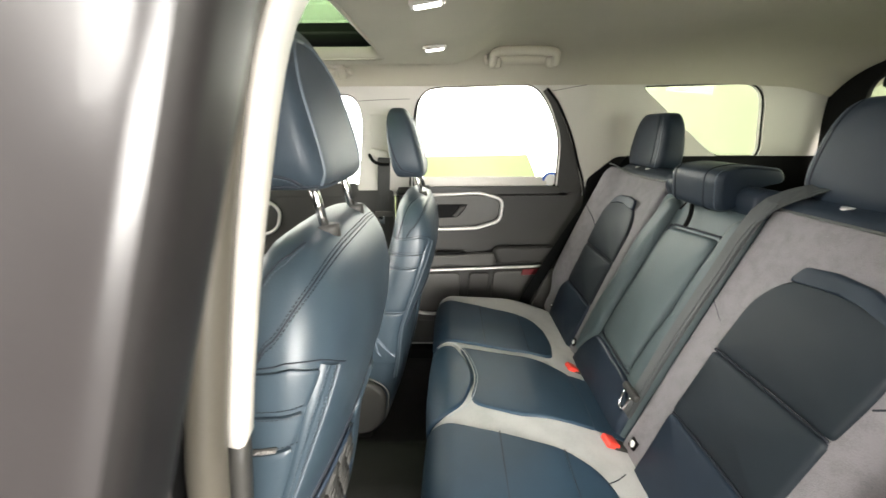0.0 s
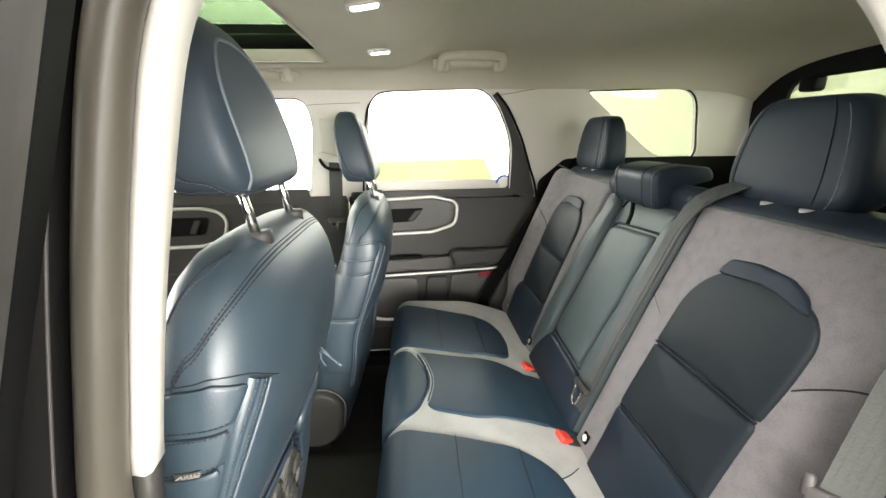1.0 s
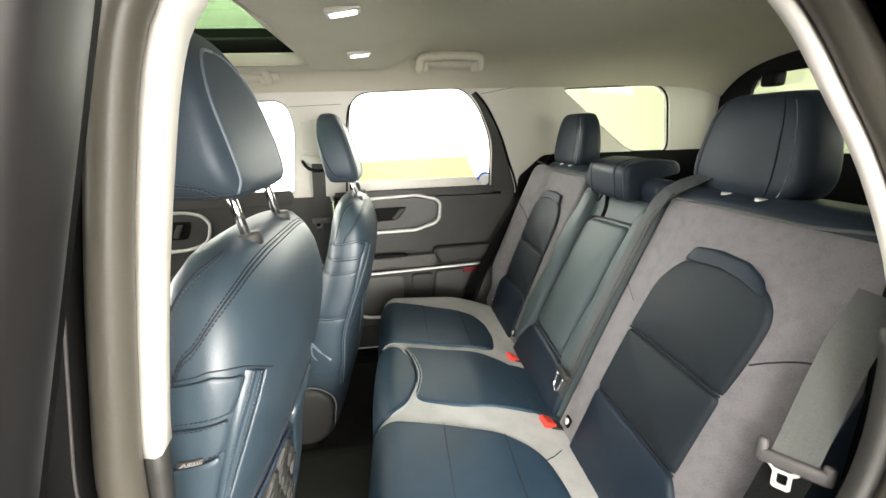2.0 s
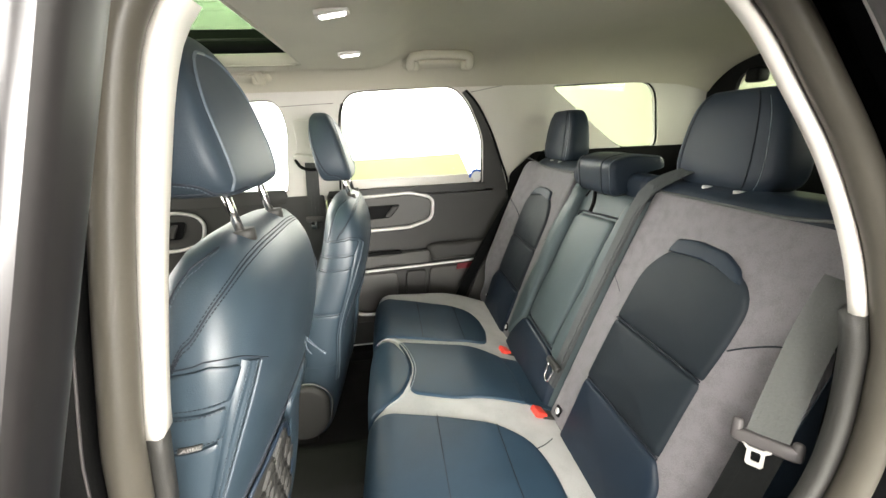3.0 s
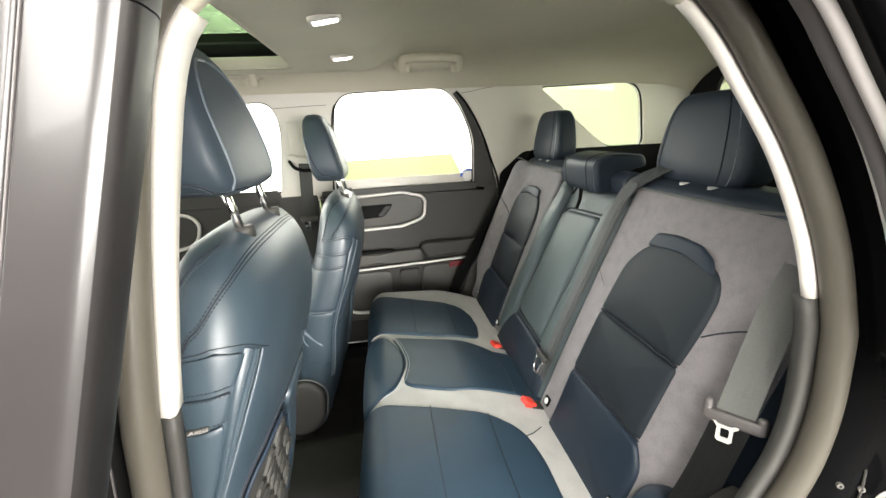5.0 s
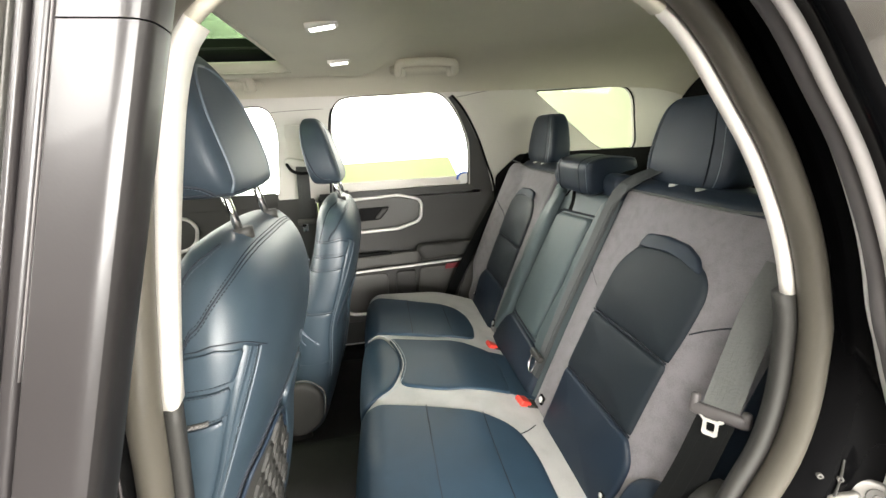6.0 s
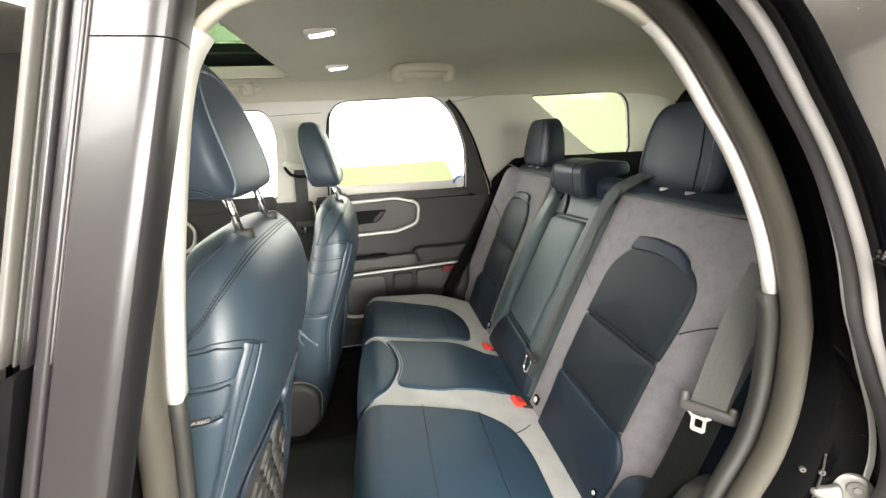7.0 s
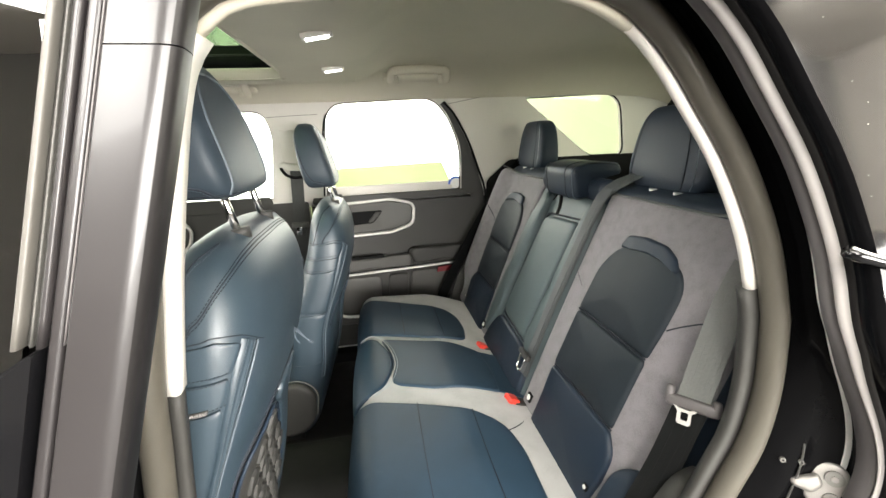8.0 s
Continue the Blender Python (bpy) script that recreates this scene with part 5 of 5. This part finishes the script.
        v, f = tube_data([(0.634, c - 0.030 + q * 0.036, 1.336), (0.634, c - 0.030 + q * 0.036, 1.3435)], 0.0075, 14, flat=1.6)
        part("post_collar", v, f, SATIN, t, "grey headrest post collar")
        tube("post", [(0.672, c + q * 0.07, 1.33), (0.682, c + q * 0.07, 1.38)], 0.0055, CHROME, hr)
    return t


near_back = backrest(-0.165, -0.610, "mauve-grey fabric rear backrest with dark leather insets", -1)
slab("side_wing", rounded([(0.418, 0.80), (0.615, 1.30), (0.685, 1.28), (0.50, 0.80)], 0.02), lambda u, v, w: (u, -0.6105 - w, v), 0.0012, NAVY, near_back, "navy leather side of the backrest")
backrest(0.205, 0.612, "far mauve-grey fabric rear backrest in shade", 1)

middle = thing("bench_seat_back", (0.45, 0.02, 0.80), "slate leather middle backrest with fold-down armrest panel", "seat backrest", "rear backrests")
pillow("leather_cover", bench_back, rounded([(-0.160, -0.06), (0.200, -0.06), (0.200, 0.525), (-0.160, 0.525)], 0.02), 0.0, 0.020, SLATE, middle, depth=0.10, n=110, fill=14)
pillow("armrest_panel", bench_back, rounded([(-0.076, 0.090), (0.104, 0.102), (0.083, 0.438), (-0.100, 0.450)], 0.022), 0.012, 0.012, SLATE, middle, "slate leather armrest panel", puff=0.006)
tube("panel_groove", on(bench_back, rounded([(-0.082, 0.083), (0.111, 0.096), (0.089, 0.445), (-0.107, 0.458)], 0.024), 110, 0.001, True), 0.0028, DARKTHREAD, middle, closed=True)
pillow("side_bolster", bench_back, rounded([(0.120, 0.085), (0.185, -0.02), (0.190, 0.12), (0.168, 0.42), (0.135, 0.515), (0.098, 0.50), (0.104, 0.36)], 0.03), 0.022, 0.020, SLATE, middle, n=110, fill=6, puff=0.006)
pillow("side_bolster", bench_back, rounded([(-0.090, 0.085), (-0.155, 0.03), (-0.157, 0.50), (-0.120, 0.51), (-0.114, 0.44)], 0.02), 0.016, 0.016, SLATE, middle, n=110, fill=6, puff=0.004)
pillow("lower_pad", bench_back, rounded([(-0.155, -0.05), (0.190, -0.05), (0.172, 0.045), (0.118, 0.088), (-0.086, 0.076), (-0.150, 0.030)], 0.02), 0.012, 0.014, DEEP, middle, "deep blue leather lower pad", puff=0.006)
tube("pull_strap", on(bench_back, [(0.075, 0.485), (0.055, 0.515), (0.025, 0.480), (0.018, 0.45)], 30, 0.012), 0.005, RUBBER, middle, "black armrest pull strap", flat=0.5)
v, f = tube_data([(0.635, y, 1.305) for y in np.linspace(-0.155, 0.195, 20)], 0.034, 16, flat=1.6)
part("top_cap", v, f, NAVY, middle, "navy leather top cap")
# the low middle headrest hooks over the top of the backrest
BAR = even(rounded([(0.556, 1.292, 0.02), (0.546, 1.378, 0.022), (0.600, 1.392, 0.03), (0.682, 1.384, 0.015), (0.690, 1.358, 0.012), (0.632, 1.348, 0.03), (0.600, 1.300, 0.03)], 0.02), 56)
BAR_C = BAR.mean(0)


def bar_section(f, grow=0.0):
    """A ring of the hooked headrest, f from its far end to its near end."""
    y = 0.100 - 0.190 * f
    e = 2 * abs(f - 0.5)
    k = 0.80 + 0.20 * (1 - e**7) ** (1 / 3) if e < 1 else 0.80
    return [Vector((BAR_C[0] + (px - BAR_C[0]) * (k + grow), y, BAR_C[1] + (pz - BAR_C[1]) * (k + grow))) for px, pz in BAR]


mh_v = [p for i in range(26) for p in bar_section(0.5 - 0.5 * math.cos(math.pi * i / 25))]
mh_f = [(i * 56 + k, i * 56 + (k + 1) % 56, (i + 1) * 56 + (k + 1) % 56, (i + 1) * 56 + k) for i in range(25) for k in range(56)]
mh_f += [tuple(range(56)), tuple(range(25 * 56, 26 * 56))]
mh = part("headrest", mh_v, mh_f, NAVY, middle, "low hooked leather middle headrest")
for f in (0.13, 0.74, 0.93):
    tube("seam", [np.array(p) for p in bar_section(f, 0.004)], 0.0013, DARKTHREAD if f != 0.93 else PIPING, mh, closed=True)
for y in (-0.045, 0.055):
    tube("post", [(0.655, y, 1.325), (0.655, y, 1.356)], 0.006, CHROME, mh, "chrome headrest post")

# cushion


def bench_top(x):
    return 0.857 - 0.05 * max(0.0, x) - 0.60 * max(0.0, x - 0.20) ** 1.5


def bench_seat(u, y, h):
    """The cushion's skin: u is x on top and runs on down the rolled front edge; y across."""
    R = 0.055
    if u >= 0.012:
        x, z, nx, nz = u, bench_top(u), 0.12, 0.99
    else:
        a = (0.012 - u) / R
        top = bench_top(0.012)
        if a < 1.65:
            x, z, nx, nz = 0.012 - R * math.sin(a), top - R * (1 - math.cos(a)), -math.sin(a), math.cos(a)
        else:
            d = (a - 1.65) * R
            x, z, nx, nz = 0.012 - R * math.sin(1.65) + 0.08 * d, top - R * (1 - math.cos(1.65)) - d, -1.0, 0.0
    drop = 0.05 * smoothstep(0.49, 0.56, y) ** 2
    return Vector((x + nx * h, y, z + nz * h - drop))


bench = thing("rear_seat_cushion", (0.15, 0, 0.6), "rear bench cushion of blue leather and pale grey fabric", "seat cushion")


def bench_skin():
    us, ys = np.linspace(-0.30, 0.47, 60), np.linspace(-0.62, 0.555, 60)
    verts = [bench_seat(u, y, 0.0) for u in us for y in ys]
    faces = [(i * 60 + j, i * 60 + j + 1, (i + 1) * 60 + j + 1, (i + 1) * 60 + j) for i in range(59) for j in range(59)]
    part("fabric_cover", verts, faces, PALE, bench)
    rounded_box("foam_base", (0.42, 1.14, 0.18), 0.03, Matrix.Translation((0.205, -0.035, 0.695)), CHARCOAL, bench)


bench_skin()
pillow("near_leather_panel", bench_seat, rounded([(-0.28, -0.20), (-0.013, -0.193), (0.112, -0.220), (0.235, -0.258), (0.300, -0.300, 0.05), (0.318, -0.38, 0.03), (0.312, -0.60), (-0.28, -0.60)], 0.02), 0.007, 0.008, BLUE, bench, n=200, fill=26, puff=0.003)
for u, y0 in ((0.105, -0.222), (0.230, -0.262)):
    tube("panel_seam", on(bench_seat, [(u, y0), (u - 0.002, -0.40), (u, -0.59)], 30, 0.0090), 0.0010, DARKTHREAD, bench)
pillow("middle_leather_panel", bench_seat, rounded([(0.050, -0.128, 0.03), (0.161, -0.162), (0.330, -0.165, 0.01), (0.338, -0.05), (0.325, 0.045, 0.01), (0.254, 0.079), (0.136, 0.099), (0.026, 0.122, 0.02), (0.054, 0.04, 0.05), (0.058, -0.05, 0.05)], 0.02), 0.006, 0.007, BLUE, bench, n=150, fill=16, puff=0.003)
pillow("middle_rear_panel", bench_seat, rounded([(0.318, -0.163, 0.01), (0.425, -0.17, 0.02), (0.415, 0.05, 0.02), (0.312, 0.044, 0.01), (0.326, -0.05)], 0.01), 0.004, 0.003, BLUE, bench, n=80, fill=5)
pillow("middle_front_panel", bench_seat, rounded([(-0.28, -0.178), (-0.02, -0.180, 0.02), (0.030, -0.140, 0.05), (0.060, -0.05, 0.06), (0.056, 0.03, 0.05), (0.012, 0.130, 0.04), (-0.05, 0.140, 0.03), (-0.28, 0.140)], 0.02), 0.008, 0.008, BLUE, bench, n=130, fill=14, puff=0.006)
arc2 = [(-0.035, 0.142), (0.005, 0.138), (0.040, 0.090), (0.062, 0.0), (0.060, -0.064), (0.038, -0.135), (-0.005, -0.184)]
for d in (0.0, 0.007):
    tube("white_piping", on(bench_seat, [(u + d, y) for u, y in arc2], 70, 0.0086), 0.0011 if d == 0 else 0.0007, PALE if d == 0 else THREAD, bench)
pillow("far_leather_panel", bench_seat, rounded([(-0.28, 0.165), (0.009, 0.157), (0.087, 0.138), (0.189, 0.112), (0.299, 0.110, 0.03), (0.316, 0.20), (0.312, 0.28), (0.285, 0.345, 0.04), (0.169, 0.388), (0.087, 0.426), (-0.014, 0.462, 0.02), (-0.28, 0.47)], 0.02), 0.007, 0.008, BLUE, bench, n=180, fill=22, puff=0.003)
for u, y0, y1 in ((0.105, 0.140, 0.412), (0.230, 0.114, 0.360)):
    tube("panel_seam", on(bench_seat, [(u, y0), (u, (y0 + y1) / 2), (u, y1)], 30, 0.0090), 0.0010, DARKTHREAD, bench)
tube("fabric_seam", on(bench_seat, [(0.292, -0.322), (0.325, -0.300), (0.352, -0.275)], 14, 0.0006), 0.0010, DARKTHREAD, bench)

# ---- belts and buckles ----


def buckle(x, y, z, yaw):
    b = thing("belt_buckle", (x, y, z), "red-topped seat belt buckle in the seat gap", "belt buckle", "belt buckles")
    m = Matrix.Translation((x, y, z)) @ pose(0, 0, 0, 0, 28, yaw)
    rounded_box("button", (0.030, 0.034, 0.018), 0.004, m, RED, b, "red release button")
    rounded_box("housing", (0.055, 0.038, 0.020), 0.005, m @ Matrix.Translation((0.030, 0, -0.006)), CHARCOAL, b)


buckle(0.352, -0.190, 0.806, 10)
buckle(0.350, 0.098, 0.806, 10)

near_belt = thing("rear_seat_belt", (0.5, -0.6, 1.0), "grey seat belt with chrome tongue beside the rear backrest", "seat belt", "rear seat belts")
ACR = Vector((0.565, -0.823, 0.05)).normalized()
B_N = Vector((-0.78, -0.53, 0.30))
B_N = (B_N - ACR * B_N.dot(ACR)).normalized()
B_D = B_N.cross(ACR)
B_D = -B_D if B_D.z > 0 else B_D
ribbon("webbing", [(0.545, -0.613, 1.281), (0.517, -0.612, 1.209), (0.474, -0.621, 1.081)], [tuple(ACR)], 0.042, 0.0018, GREYWEB, near_belt)
LOWER = [(0.475, -0.619, 1.074), (0.441, -0.62, 0.982), (0.401, -0.616, 0.885)]
# Same belt below the slider, darkened in colour for the shade down there.
ribbon("lower_webbing", LOWER, [tuple(ACR)], 0.044, 0.0018, SHADEWEB, near_belt)
for k in (-0.012, 0.003, 0.014):
    ribbon("woven_rib", [tuple(Vector(q) + ACR * k + B_N * 0.0012) for q in LOWER], [tuple(ACR)], 0.006, 0.0010, SHADEWEB, near_belt)
for k in (-0.0125, -0.0045, 0.0045, 0.0125):
    ribbon("woven_rib", [tuple(Vector(q) + ACR * k + B_N * 0.0012) for q in ((0.545, -0.613, 1.281), (0.517, -0.612, 1.209), (0.474, -0.621, 1.081))], [tuple(ACR)], 0.0055, 0.0010, GREYWEB, near_belt)
B_C = Vector((0.4745, -0.622, 1.080)) + B_N * 0.004


def slider_place(u, v, w):
    return B_C + ACR * u + B_D * v + B_N * w


TM = Matrix.Translation(B_C) @ Matrix((ACR, B_D, B_N)).transposed().to_4x4()
rounded_box("slider", (0.066, 0.017, 0.013), 0.0045, TM, SLIDER, near_belt, "grey plastic belt slider")
rounded_box("slider_end", (0.012, 0.028, 0.012), 0.005, TM @ Matrix.Translation((-0.030, -0.007, 0)), SLIDER, near_belt)
rounded_box("slider_end", (0.012, 0.024, 0.012), 0.005, TM @ Matrix.Translation((0.030, -0.004, 0)), SLIDER, near_belt)
holed("tongue", [(-0.034, 0.004), (-0.026, 0.004), (-0.018, 0.012), (0.012, 0.012), (0.018, 0.006), (0.028, 0.006), (0.026, 0.012), (0.016, 0.018), (0.016, 0.042), (0.011, 0.046), (-0.014, 0.046), (-0.019, 0.042), (-0.019, 0.018)], [rounded([(-0.011, 0.018), (0.009, 0.018), (0.008, 0.037), (-0.010, 0.037)], 0.004)], lambda u, v, w: slider_place(-0.006 + 0.52 * u, 0.001 + 0.64 * v, 0.003 + w), 0.003, TONGUE, near_belt, "chrome belt tongue")

mid_belt = thing("rear_seat_belt", (0.45, -0.2, 1.0), "dark middle seat belt lying along the backrest seam", "seat belt", "rear seat belts")
FALL = ((-0.300, 0.660, -0.12), (-0.255, 0.612, -0.03), (-0.190, 0.548, 0.012), (-0.170, 0.48, 0.014), (-0.168, 0.40, 0.012), (-0.165, 0.22, 0.012), (-0.166, 0.03, 0.014))
ribbon("webbing", [tuple(bench_back(y + 0.008, s, h + 0.003)) for y, s, h in FALL], [(0.45, -1, 0.2), (0.25, -1, 0.1)], 0.033, 0.0018, MIDWEB, mid_belt)
for dy in (-0.009, 0.0, 0.009):
    ribbon("woven_rib", [tuple(bench_back(y + 0.006 + dy, s, h + 0.0042)) for y, s, h in FALL[2:]], [(0.25, -1, 0.1)], 0.0055, 0.0012, MIDWEB, mid_belt)
M_M = Matrix.Translation(bench_back(-0.158, 0.085, 0.034)) @ pose(0, 0, 0, 0, 22, 0)
rounded_box("slider", (0.014, 0.060, 0.016), 0.005, M_M, CHARCOAL, mid_belt)
tube("tongue", smooth_path([tuple(M_M @ Vector(q)) for q in ((0, 0.020, -0.01), (0, 0.014, -0.04), (0, -0.006, -0.045), (0, -0.012, -0.01))], 24), 0.0026, CHROME, mid_belt, "chrome belt tongue")

far_belt = thing("rear_seat_belt", (0.45, 0.6, 1.0), "seat belt beside the far rear backrest, shade put into its colour", "seat belt", "rear seat belts")
ribbon("webbing", [(0.66, 0.590, 1.36), (0.57, 0.612, 1.24), (0.46, 0.628, 1.06), (0.35, 0.632, 0.86), (0.30, 0.63, 0.76)], [(0.9, 0.35, -0.3)], 0.050, 0.0018, SHADEWEB, far_belt)

# side bolster pads beside the rear backrest
for sgn, lab in ((-1, "navy leather side pad beside the rear seat"),):
    pad = thing("side_pad", (0.5, sgn * 0.645, 0.8), lab, "side pad", "side pads")
    v, f = tube_data([(0.470 + 0.034 * q, sgn * 0.662, 0.80 + 0.105 * q) for q in np.linspace(0, 4, 14)], 0.045, 16, flat=0.5)
    part("pad", v, f, NAVY, pad)
    v, f = pillow_data(bench_back, rounded([(sgn * 0.520, -0.09), (sgn * 0.600, -0.09), (sgn * 0.605, 0.08), (sgn * 0.575, 0.108), (sgn * 0.538, 0.09)], 0.03), 0.030, 0.022, depth=0.04)
    part("lower_bulge", v, f, NAVY, pad)
